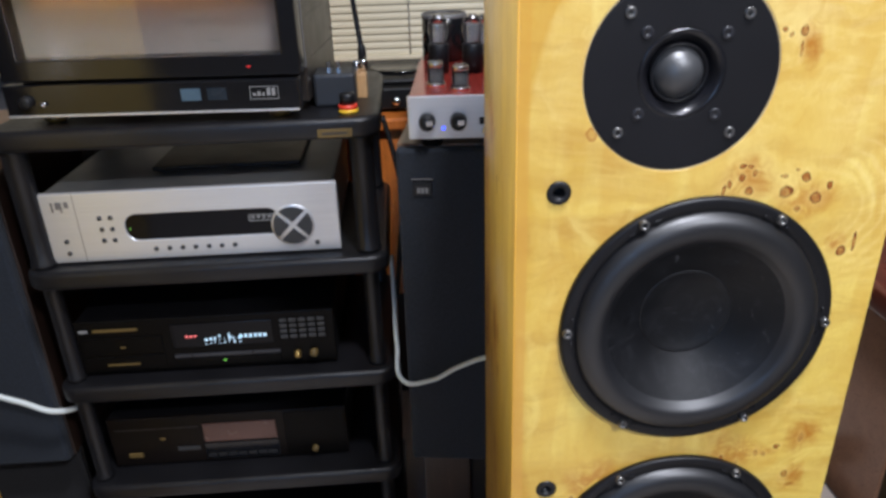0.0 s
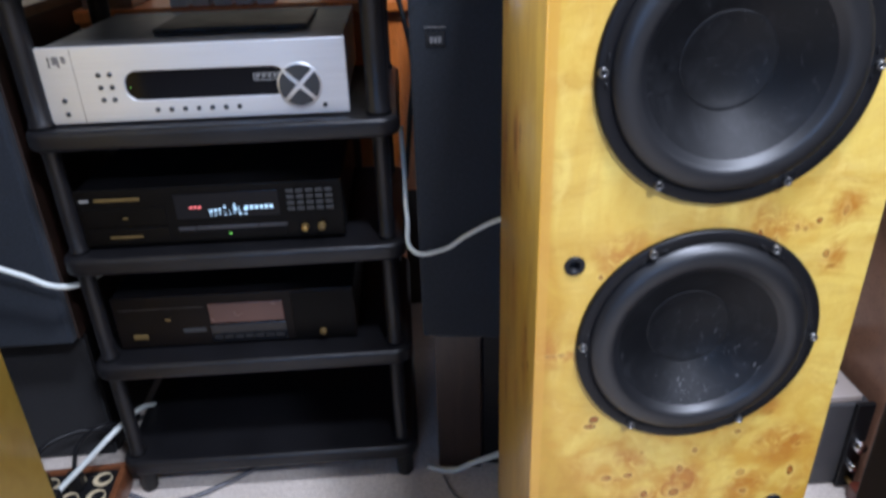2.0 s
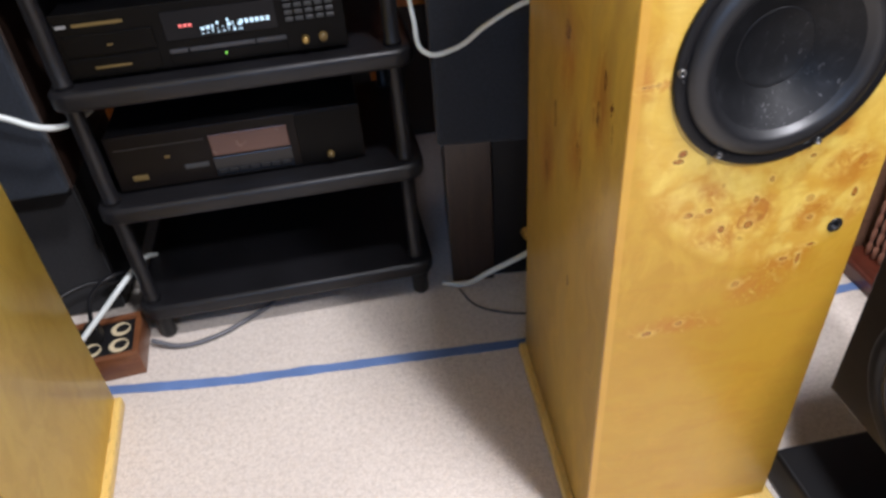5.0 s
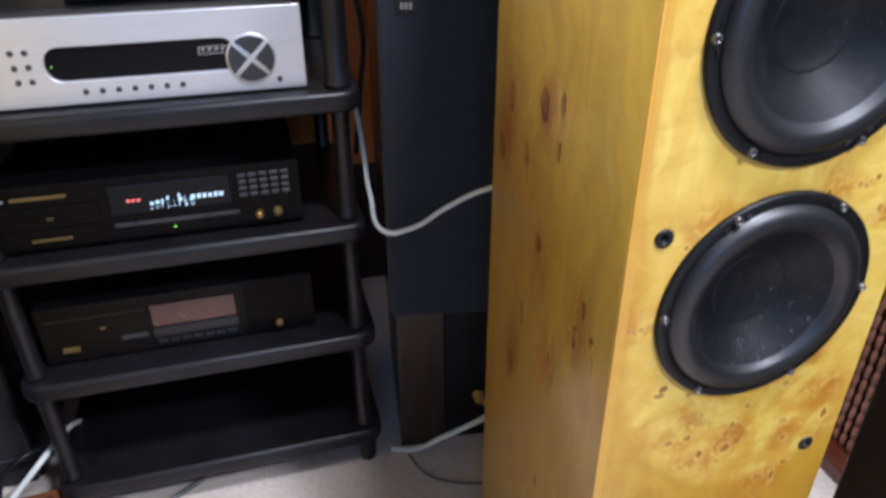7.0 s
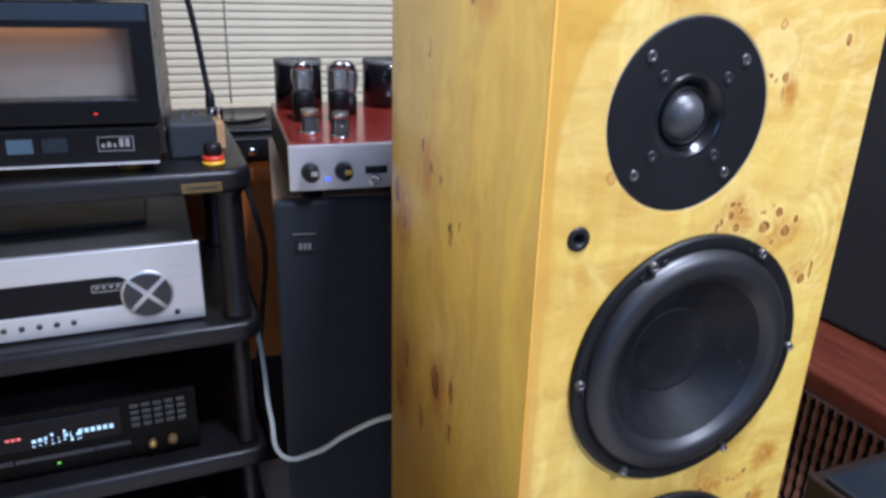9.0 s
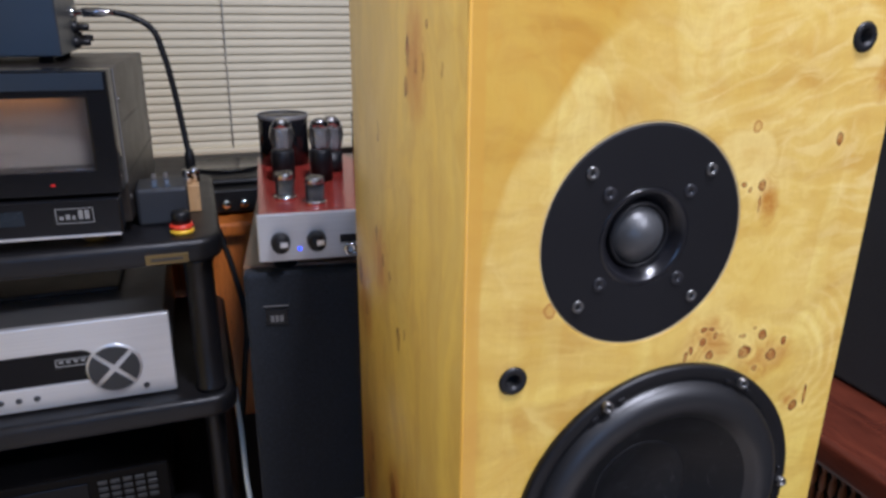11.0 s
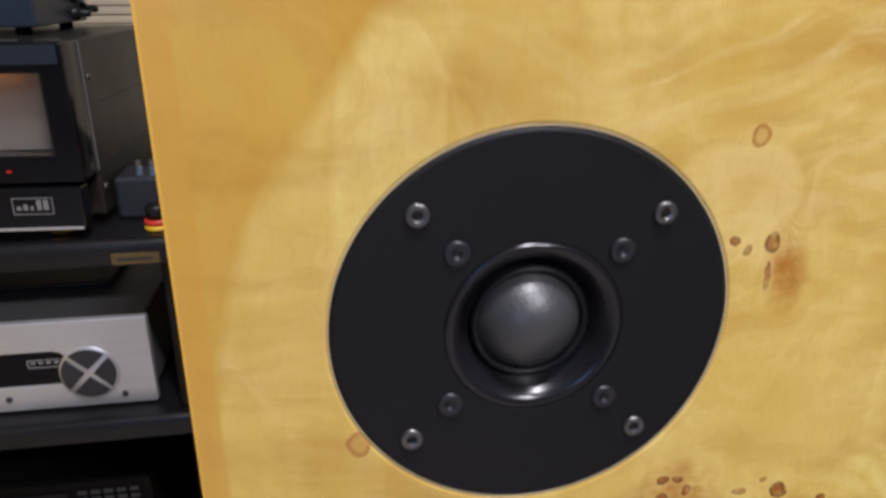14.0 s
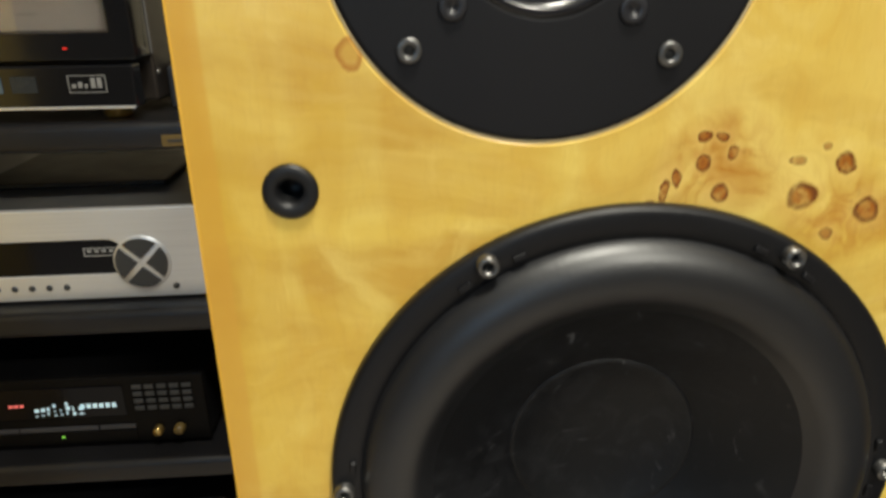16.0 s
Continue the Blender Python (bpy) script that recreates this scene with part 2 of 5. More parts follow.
    if knots:
        d = nearest(knots, tight)
        base = n.mix(n.ramp(n.math("MULTIPLY", d, 0.45), [(0.45, (halo,) * 3), (0.95, (0, 0, 0))]), base, (0.84, 0.63, 0.23))
        ring = n.ramp(d, [(p, [c * (1.0 if p < 0.2 else rim) for c in tint]) for p, tint in ((0.0, (0.26, 0.078, 0.010)), (0.45, (0.38, 0.125, 0.014)), (0.68, (0.16, 0.046, 0.008)), (0.80, (0.16, 0.050, 0.010)), (1.0, (0.46, 0.20, 0.030)))])
        broken = n.math("MULTIPLY", n.ramp(n.noise(260, 2), [(0.34, (0.5,) * 3), (0.52, (1, 1, 1))]), n.ramp(n.noise(34, 1), [(0.38, (0.5,) * 3), (0.55, (1, 1, 1))]))
        base = n.mix(n.math("MULTIPLY", n.ramp(d, [(0.82, (1, 1, 1)), (1.0, (0, 0, 0))]), broken), base, ring)
    # colour is multiplied to a deeper gold towards the foot than at the head
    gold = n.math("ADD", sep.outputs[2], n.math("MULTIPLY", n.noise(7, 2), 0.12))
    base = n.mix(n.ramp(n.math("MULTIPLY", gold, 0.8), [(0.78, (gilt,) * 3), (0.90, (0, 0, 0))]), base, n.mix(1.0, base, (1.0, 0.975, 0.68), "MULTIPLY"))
    if edge:
        e = n.math("ADD", sep.outputs[0], n.math("MULTIPLY", n.noise(30), 0.0012))
        base = n.mix(n.ramp(n.math("MULTIPLY_ADD", e, 50.0, 0.5 - edge * 50.0), [(0.46, (0.62,) * 3), (0.52, (0, 0, 0))]), base, (0.62, 0.33, 0.045))
    n.bump(n.math("ADD", n.noise(30, 3), n.math("MULTIPLY", fine, 0.15)), 0.05, 0.002)
    return n.end(base, n.math("MULTIPLY_ADD", n.noise(14, 4), 0.16, gloss - 0.02), Coat_Weight=0.22, Coat_Roughness=0.16)


def wood(name, light, dark, scale=(60, 60, 4), gloss=0.4, coat=0.2):
    n = Nodes(name)
    warp = n.vec("MULTIPLY_ADD", n.noise(7, 2, colour=True), (0.03, 0.03, 0.03), n.coord)
    g = n.noise(1.0, 5, 0.65, n.mapping(scale, warp), 0.4)
    pores = n.noise(1.0, 2, 0.5, n.mapping([s * 9 for s in scale], warp))
    col = n.mix(n.ramp(g, [(0.3, (0, 0, 0)), (0.7, (1, 1, 1))]), dark, light)
    col = n.mix(n.ramp(pores, [(0.3, (0.5,) * 3), (0.45, (0, 0, 0))]), col, [c * 0.4 for c in dark])
    n.bump(pores, 0.12, 0.0006)
    return n.end(col, n.math("MULTIPLY_ADD", n.noise(10), 0.2, gloss - 0.1), Coat_Weight=coat, Coat_Roughness=0.15)


def carpet_material():
    n = Nodes("carpet")
    tuft = n.add("ShaderNodeTexVoronoi")
    n.link(n.coord, tuft.inputs["Vector"])
    tuft.inputs["Scale"].default_value = 330
    spots = n.noise(120, 4, 0.7)
    col = n.ramp(spots, [(0.28, (0.56, 0.485, 0.415)), (0.5, (0.75, 0.67, 0.585)), (0.75, (0.83, 0.755, 0.67))])
    col = n.mix(n.ramp(n.noise(3.2, 4), [(0.35, (0.26,) * 3), (0.7, (0, 0, 0))]), col, (0.48, 0.41, 0.36))
    col = n.mix(n.ramp(tuft.outputs["Distance"], [(0.0, (0, 0, 0)), (0.9, (0.45,) * 3)]), col, (0.34, 0.29, 0.25))
    n.bump(n.math("ADD", tuft.outputs["Distance"], n.math("MULTIPLY", spots, 1.2)), 0.45, 0.003)
    return n.end(col, 0.95, Sheen_Weight=0.15)


def cloth_material(name, colour, scale=520):
    n = Nodes(name)
    a = n.noise(1.0, 1, 0.4, n.mapping((scale, scale, scale * 0.35)))
    b = n.noise(1.0, 1, 0.4, n.mapping((scale * 0.35, scale, scale)))
    weave = n.math("MAXIMUM", a, b)
    col = n.mix(n.ramp(weave, [(0.4, (0, 0, 0)), (0.75, (1, 1, 1))]), [c * 0.45 for c in colour], [c * 1.35 for c in colour])
    col = n.mix(n.ramp(n.noise(5, 4), [(0.4, (0, 0, 0)), (0.8, (0.3,) * 3)]), col, [c * 1.7 + 0.004 for c in colour])
    n.bump(weave, 0.5, 0.001)
    return n.end(col, 0.85, Sheen_Weight=0.08)


def brushed_metal(name, colour, rough=0.33):
    n = Nodes(name)
    lines = n.noise(1.0, 3, 0.6, n.mapping((6, 500, 900)))
    smear = n.noise(9, 4)
    col = n.mix(n.ramp(lines, [(0.3, (0, 0, 0)), (0.7, (1, 1, 1))]), [c * 0.86 for c in colour], colour)
    n.bump(lines, 0.06, 0.0004)
    return n.end(col, n.math("MULTIPLY_ADD", smear, 0.14, rough - 0.05), 0.65)


def cone_material():
    n = Nodes("coated_paper_cone")
    dust = n.noise(60, 6, 0.72, None, 0.8)
    streak = n.noise(1.0, 4, 0.6, n.mapping((26, 26, 120)), 1.8)
    col = n.mix(n.ramp(dust, [(0.50, (0, 0, 0)), (0.80, (0.5,) * 3)]), (0.0052, 0.0054, 0.0064), (0.034, 0.035, 0.039))
    col = n.mix(n.ramp(streak, [(0.66, (0, 0, 0)), (0.76, (0.45,) * 3)]), col, (0.09, 0.09, 0.10))
    marks = n.math("MULTIPLY", n.ramp(n.noise(1.0, 3, 0.6, n.mapping((180, 180, 90)), 1.0), [(0.64, (0, 0, 0)), (0.70, (0.6,) * 3)]), n.ramp(n.noise(14, 3), [(0.46, (0, 0, 0)), (0.60, (1, 1, 1))]))
    col = n.mix(marks, col, (0.16, 0.16, 0.165))
    n.bump(n.noise(700, 3), 0.25, 0.0006)
    return n.end(col, n.math("MULTIPLY_ADD", n.noise(20, 4), 0.22, 0.40), Specular_IOR_Level=0.30)


def glass_material(name, tint=(1, 1, 1), rough=0.02):
    n = Nodes(name)
    return n.end(tint, rough, Transmission_Weight=1.0, IOR=1.45)


BLACK_PLASTIC = plain("black_plastic", (0.009, 0.009, 0.010), 0.44, spread=0.3, Specular_IOR_Level=0.35)
BLACK_GLOSS = plain("glossy_black_acrylic", (0.006, 0.006, 0.007), 0.14, spread=0.2, bump=0.02, rough_spread=0.06)
BLACK_STEEL = plain("black_painted_steel", (0.0050, 0.0050, 0.0060), 0.46, spread=0.35, bump=0.25, Specular_IOR_Level=0.35)
DARK_STEEL = plain("worn_dark_steel", (0.032, 0.030, 0.029), 0.42, spread=0.4, bump=0.3)
SHELF_PLASTIC = plain("rack_black_plastic", (0.0080, 0.0078, 0.0090), 0.36, spread=0.35, bump=0.45, Specular_IOR_Level=0.42)
RUBBER = plain("rubber", (0.0048, 0.0048, 0.0060), 0.46, spread=0.2, bump=0.15, Specular_IOR_Level=0.32)
SURROUND = plain("rubber_surround", (0.0060, 0.0062, 0.0076), 0.43, spread=0.25, bump=0.12, rough_spread=0.08, Specular_IOR_Level=0.75)
PLATE = plain("satin_black_aluminium", (0.0055, 0.0054, 0.0068), 0.54, 0.0, spread=0.2, grain=220, bump=0.12, Specular_IOR_Level=0.28)
HORN = plain("glossy_black_horn", (0.008, 0.008, 0.010), 0.22, spread=0.1, bump=0.02, rough_spread=0.05)
CONE = cone_material()
DOME = plain("coated_fabric_dome", (0.038, 0.039, 0.041), 0.38, spread=0.25, grain=90, bump=0.3, Specular_IOR_Level=0.9)
STEEL = plain("zinc_steel_screw", (0.16, 0.157, 0.152), 0.36, 0.9, spread=0.2)
CHROME = plain("chrome", (0.75, 0.75, 0.76), 0.12, 1.0, spread=0.1, bump=0.0, rough_spread=0.04)
BRASS = plain("brass", (0.55, 0.38, 0.13), 0.32, 0.9, spread=0.25)
ALUMINIUM = brushed_metal("brushed_aluminium", (0.72, 0.725, 0.735), 0.36)
GREY_STEEL = plain("grey_painted_steel", (0.15, 0.145, 0.14), 0.5, 0.2, spread=0.25)
DARK_BUTTON = plain("dark_grey_button", (0.03, 0.032, 0.035), 0.4)
SMOKED = plain("smoked_display", (0.0025, 0.0025, 0.0035), 0.10, spread=0.1, bump=0.0, rough_spread=0.03, Specular_IOR_Level=0.22)
GLASS = glass_material("clear_glass")
GRILLE = cloth_material("dark_grille_cloth", (0.0100, 0.0148, 0.0240))
BLACK_CLOTH = cloth_material("black_grille_cloth", (0.012, 0.012, 0.014))
CARPET = carpet_material()
TAN_WOOD = wood("tan_veneer", (0.30, 0.17, 0.095), (0.19, 0.10, 0.05), (50, 5, 50))
WALNUT = wood("dark_walnut", (0.040, 0.022, 0.015), (0.020, 0.011, 0.008))
ORANGE_WOOD = wood("orange_stained_wood", (0.78, 0.24, 0.034), (0.58, 0.155, 0.022))
MAHOGANY = wood("red_mahogany", (0.15, 0.036, 0.018), (0.070, 0.016, 0.009), (40, 4, 40), 0.3, 0.4)
BROWN_BOARD = wood("brown_board", (0.34, 0.185, 0.115), (0.27, 0.145, 0.09), (4, 30, 30), 0.35)
DARK_BROWN = wood("dark_brown_veneer", (0.019, 0.012, 0.009), (0.011, 0.007, 0.0055), (40, 5, 40), 0.4)
BEAD_WOOD = wood("turned_bead_wood", (0.42, 0.20, 0.13), (0.26, 0.11, 0.07), (40, 40, 6), 0.35)
STRIP_WOOD = wood("strip_box_wood", (0.20, 0.075, 0.028), (0.11, 0.038, 0.014), (5, 60, 60))
LIGHT_BLOCK = wood("pale_wood_block", (0.58, 0.36, 0.17), (0.42, 0.24, 0.10))
PLINTH = wood("pale_plinth_veneer", (0.80, 0.58, 0.18), (0.68, 0.45, 0.12), (40, 5, 40), 0.35)
RED_LACQUER = wood("red_lacquered_plate", (0.36, 0.045, 0.030), (0.22, 0.024, 0.018), (70, 8, 70), 0.18, 0.6)
BLUE_STEEL = plain("blue_grey_painted_steel", (0.013, 0.021, 0.033), 0.40, spread=0.2)
SLAT = plain("cream_blind_slat", (0.72, 0.635, 0.44), 0.5, spread=0.06, bump=0.05)
WALL = plain("wall_paint", (0.15, 0.145, 0.14), 0.8, spread=0.06, grain=30, bump=0.3)
CEILING = plain("ceiling_paint", (0.50, 0.495, 0.48), 0.9, spread=0.04)
WHITE_TRIM = plain("white_trim_paint", (0.72, 0.72, 0.70), 0.45, spread=0.06)
WHITE_CABLE = plain("white_pvc_cable", (0.62, 0.66, 0.64), 0.38, spread=0.08)
GREY_CABLE = plain("grey_pvc_cable", (0.10, 0.10, 0.11), 0.45)
TAPE = plain("blue_masking_tape", (0.11, 0.18, 0.37), 0.65, spread=0.3, grain=25, bump=0.5)
IVORY = plain("ivory_plastic", (0.62, 0.52, 0.33), 0.4)
RED_BAND = plain("red_plastic", (0.62, 0.045, 0.020), 0.35)
YELLOW_BAND = plain("yellow_plastic", (0.85, 0.52, 0.03), 0.35)
METER_CARD = plain("cream_meter_card", (0.082, 0.074, 0.062), 0.6, spread=0.05, bump=0.02)
INK = plain("grey_ink", (0.060, 0.053, 0.044), 0.6)
PRINT = plain("silver_print", (0.22, 0.22, 0.22), 0.4)
GOLD_PRINT = plain("gold_print", (0.12, 0.080, 0.024), 0.4)
PINK_WINDOW = plain("cassette_window", (0.080, 0.040, 0.031), 0.25, bump=0.0)
LIT_WHITE = glow("lit_segments", (0.62, 0.86, 1.0), 0.32)
LIT_RED = glow("lit_red_segments", (1.0, 0.20, 0.18), 0.4)
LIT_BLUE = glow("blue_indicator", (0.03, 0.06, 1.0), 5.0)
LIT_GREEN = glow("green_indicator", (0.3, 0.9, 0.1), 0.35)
LIT_DIM_RED = glow("red_indicator", (0.6, 0.02, 0.015), 0.35)
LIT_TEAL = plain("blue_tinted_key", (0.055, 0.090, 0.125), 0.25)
DARK_KEY = plain("dark_blue_key", (0.012, 0.018, 0.026), 0.25)


# ---------------------------------------------------------------- mesh helpers
def bm_box(bm, x0, x1, y0, y1, z0, z1, bevel=0.0, seg=2):
    m = Matrix.Translation(((x0 + x1) / 2, (y0 + y1) / 2, (z0 + z1) / 2)) @ Matrix.Diagonal((x1 - x0, y1 - y0, z1 - z0, 1))
    made = bmesh.ops.create_cube(bm, size=1, matrix=m)["verts"]
    if bevel:
        edges = list({e for v in made for e in v.link_edges})
        bmesh.ops.bevel(bm, geom=edges, offset=bevel, segments=seg, profile=0.5, affect="EDGES")
    return bm


def box(x0, x1, y0, y1, z0, z1, bevel=0.0, seg=2):
    return bm_box(bmesh.new(), x0, x1, y0, y1, z0, z1, bevel, seg)


AXIS = {"x": Matrix.Rotation(radians(90), 4, "Y"), "y": Matrix.Rotation(radians(90), 4, "X"), "z": Matrix.Identity(4)}


def lathe(profile, at=(0, 0, 0), axis="y", seg=48, into=None):
    """A turned solid: profile of (radius, height). axis y: height runs towards -y, the front."""
    bm = into or bmesh.new()
    m = Matrix.Translation(at) @ AXIS[axis]
    rings = []
    for r, h in profile:
        if r < 1e-6:
            rings.append([bm.verts.new(m @ Vector((0, 0, h)))])
        else:
            rings.append([bm.verts.new(m @ Vector((r * math.cos(2 * math.pi * k / seg), r * math.sin(2 * math.pi * k / seg), h))) for k in range(seg)])
    for a, b in zip(rings, rings[1:]):
        for k in range(seg):
            j = (k + 1) % seg
            if len(a) == 1 and len(b) > 1:
                f = bm.faces.new((a[0], b[k], b[j]))
            elif len(b) == 1 and len(a) > 1:
                f = bm.faces.new((a[k], a[j], b[0]))
            elif len(a) > 1:
                f = bm.faces.new((a[k], a[j], b[j], b[k]))
            else:
                continue
            f.smooth = True
    bmesh.ops.recalc_face_normals(bm, faces=bm.faces)
    return bm


def rod(at, r, length, axis="z", seg=24, bevel=0.0, into=None):
    b = min(bevel, r * 0.9)
    return lathe([(0, 0), (r - b, 0), (r, b), (r, length - b), (r - b, length), (0, length)], at, axis, seg, into)


def curve_mesh(curve):
    ob = bpy.data.objects.new("tmp", curve)
    scene.collection.objects.link(ob)
    mesh = bpy.data.meshes.new_from_object(ob.evaluated_get(bpy.context.evaluated_depsgraph_get()))
    bpy.data.objects.remove(ob)
    bpy.data.curves.remove(curve)
    bm = bmesh.new()
    bm.from_mesh(mesh)
    bpy.data.meshes.remove(mesh)
    bmesh.ops.remove_doubles(bm, verts=bm.verts, dist=1e-5)
    return bm


def round_rect(x0, x1, y0, y1, r, seg=6):
    pts = []
    for cx, cy, a in ((x1 - r, y1 - r, 0), (x0 + r, y1 - r, 90), (x0 + r, y0 + r, 180), (x1 - r, y0 + r, 270)):
        for k in range(seg + 1):
            t = radians(a + 90 * k / seg)
            pts.append((cx + r * math.cos(t), cy + r * math.sin(t)))
    return pts


def circle(cx, cy, r, seg=64, turn=0.0):
    return [(cx + r * math.cos(2 * math.pi * k / seg + radians(turn)), cy + r * math.sin(2 * math.pi * k / seg + radians(turn))) for k in range(seg)]


def plate(loops, low, high, bevel=0.0, upright=False, res=2):
    """A flat board from outlines (the first the rim, the rest holes). upright: the outline lies in x and z, low and high are y."""
    c = bpy.data.curves.new("tmp", "CURVE")
    c.dimensions, c.fill_mode = "2D", "BOTH"
    c.extrude, c.bevel_depth, c.bevel_resolution, c.offset = (high - low) / 2 - bevel, bevel, res, -bevel
    for loop in loops:
        s = c.splines.new("POLY")
        s.points.add(len(loop) - 1)
        for p, (x, y) in zip(s.points, loop):
            p.co = (x, y, 0, 1)
        s.use_cyclic_u = True
    bm = curve_mesh(c)
    m = Matrix.Translation((0, 0, (low + high) / 2))
    if upright:
        m = Matrix.Translation((0, (low + high) / 2, 0)) @ Matrix.Rotation(radians(90), 4, "X")
    bmesh.ops.transform(bm, matrix=m, verts=bm.verts)
    bmesh.ops.recalc_face_normals(bm, faces=bm.faces)
    return bm


def tube(points, r, res=3, into=None):
    c = bpy.data.curves.new("tmp", "CURVE")
    c.dimensions, c.bevel_depth, c.bevel_resolution, c.resolution_u, c.use_fill_caps = "3D", r, res, 10, True
    s = c.splines.new("BEZIER")
    s.bezier_points.add(len(points) - 1)
    for p, co in zip(s.bezier_points, points):
        p.co, p.handle_left_type, p.handle_right_type = co, "AUTO", "AUTO"
    bm = curve_mesh(c)
    for f in bm.faces:
        f.smooth = True
    return bm


def mesh_of(name, bm, material):
    me = bpy.data.meshes.new(name)
    bm.to_mesh(me)
    bm.free()
    me.materials.append(material)
    return me


def part(name, bm, material, parent, label=""):
    """Links a bmesh as one mesh object under a thing or a part."""
    ob = new(name, mesh_of(name, bm, material))
    ob.parent = parent
    return tagged(ob, label=label)


def thing(name, at, label, category, group="", kind=""):
    ob = new(name)
    ob.empty_display_size = 0.05
    ob.location = at
    return tagged(ob, label, category, group, kind)


def single(name, bm, material, label, category, group="", kind="", at=(0, 0, 0)):
    ob = new(name, mesh_of(name, bm, material))
    ob.location = at
    return tagged(ob, label, category, group, kind)


def repeat(name, me, places, parent, label=""):
    """Alike parts that share one mesh, one object at each place (a place or a pose)."""
    out = []
    for p in places:
        ob = new(name, me)
        ob.parent = parent
        ob.matrix_local = p if isinstance(p, Matrix) else Matrix.Translation(p)
        out.append(tagged(ob, label=label))
    return out


# ---------------------------------------------------------------- the room
X0, X1, Y0, Y1, H = -2.3, 2.5, -3.1, 1.95, 2.45
single("floor", box(X0, X1, Y0, Y1, -0.05, 0.0), CARPET, "beige speckled cut-pile carpet on the floor", "carpet", kind="structure")
single("ceiling", box(X0, X1, Y0, Y1, H, H + 0.1), CEILING, "plain white painted ceiling", "ceiling", kind="structure")
single("wall_south", box(X0, X1, Y0 - 0.12, Y0, 0, H), WALL, "plain cream painted wall behind the listening room", "wall", kind="structure")
single("wall_west", box(X0 - 0.12, X0, Y0, Y1, 0, H), WALL, "plain cream painted side wall", "wall", kind="structure")
single("wall_east", box(X1, X1 + 0.12, Y0, Y1, 0, H), WALL, "plain cream painted side wall", "wall", kind="structure")
WX0, WX1, WZ0, WZ1 = -1.25, 1.35, 0.86, 2.15
north = plate([[(X0, 0), (X1, 0), (X1, H), (X0, H)], [(WX0, WZ0), (WX1, WZ0), (WX1, WZ1), (WX0, WZ1)]], Y1, Y1 + 0.14, upright=True)
single("wall_north", north, WALL, "cream painted wall with a wide window opening", "wall", kind="structure")
single("baseboard", box(X0, X1, Y1 - 0.014, Y1 - 0.001, 0.002, 0.10, 0.004), WHITE_TRIM, "white painted baseboard along the window wall", "baseboard", kind="structure")
win = thing("window_1", (0, Y1, 0), "white framed window closed off by a cream blind", "window", kind="structure")
for a, b, c, d in ((WX0, WX1, WZ0, WZ0 + 0.045), (WX0, WX1, WZ1 - 0.045, WZ1), (WX0, WX0 + 0.045, WZ0 + 0.046, WZ1 - 0.046), (WX1 - 0.045, WX1, WZ0 + 0.046, WZ1 - 0.046), (0.03, 0.07, WZ0 + 0.046, WZ1 - 0.046)):
    part("window_frame", box(a, b, 0.05, 0.10, c, d, 0.004), WHITE_TRIM, win)
part("pane", box(WX0 + 0.046, WX1 - 0.046, 0.070, 0.074, WZ0 + 0.046, WZ1 - 0.046), SMOKED, win, "dark window pane at night")

# the blind
BY = 1.86
blind = thing("window_blind", (0.05, BY, 0.845), "closed cream horizontal blind hanging in front of the window", "blind")
SX0, SX1 = -1.33, 1.30
part("bottom_rail", box(SX0, SX1, -0.014, 0.014, 0.0, 0.014, 0.004), SLAT, blind)
part("head_rail", box(SX0, SX1, -0.022, 0.022, 1.34, 1.38, 0.003), SLAT, blind)
slat_bm = bmesh.new()
prof = [(-0.0102, -0.0024), (-0.0052, 0.0002), (0.0, 0.0012), (0.0052, 0.0002), (0.0102, -0.0024)]
up = [[slat_bm.verts.new((x, y, z + 0.0006 * s)) for y, z in prof] for x in (SX0 + 0.004, SX1 - 0.004) for s in (1, -1)]
for k in range(4):
    slat_bm.faces.new((up[0][k], up[0][k + 1], up[2][k + 1], up[2][k])).smooth = True
    slat_bm.faces.new((up[1][k], up[3][k], up[3][k + 1], up[1][k + 1])).smooth = True
bmesh.ops.recalc_face_normals(slat_bm, faces=slat_bm.faces)
slat_me = mesh_of("slat", slat_bm, SLAT)
rng = random.Random(4)
repeat("slat", slat_me, [pose(rng.uniform(-0.002, 0.002), 0, 0.024 + 0.0168 * k, 64 + rng.uniform(-2.0, 2.0), 0, rng.uniform(-0.06, 0.06)) for k in range(78)], blind)
for x in (-0.85, -0.37, 0.105, 0.58, 1.05):
    part("ladder_cord", tube([(x, -0.0100, 0.01), (x + 0.001, -0.0106, 0.7), (x, -0.0100, 1.34)], 0.0013, 2), plain("blind_cord", (0.42, 0.40, 0.34), 0.8), blind)

# blue masking tape laid across the carpet
tape_bm = bmesh.new()
rng = random.Random(9)
n = 90
BENDS = ((-0.85, 0.982), (-0.49, 0.944), (-0.28, 0.914), (-0.08, 0.896), (0.205, 0.880), (0.72, 0.865), (1.00, 0.866))
rows_ = []
for k in range(n + 1):
    px = -0.85 + 1.85 * k / n
    p = Vector((px, float(np.interp(px, [b[0] for b in BENDS], [b[1] for b in BENDS])) + 0.002 * math.sin(k * 0.21)))
    w = 0.0100 + rng.uniform(-0.0012, 0.0012)
    rows_.append([tape_bm.verts.new((p.x, p.y + s * w, z)) for s, z in ((-1, 0.0045), (-1, 0.0052 + rng.uniform(0, 0.0008)), (1, 0.0052 + rng.uniform(0, 0.0008)), (1, 0.0045))])
for a, b in zip(rows_, rows_[1:]):
    for k in range(3):
        tape_bm.faces.new((a[k], a[k + 1], b[k + 1], b[k]))
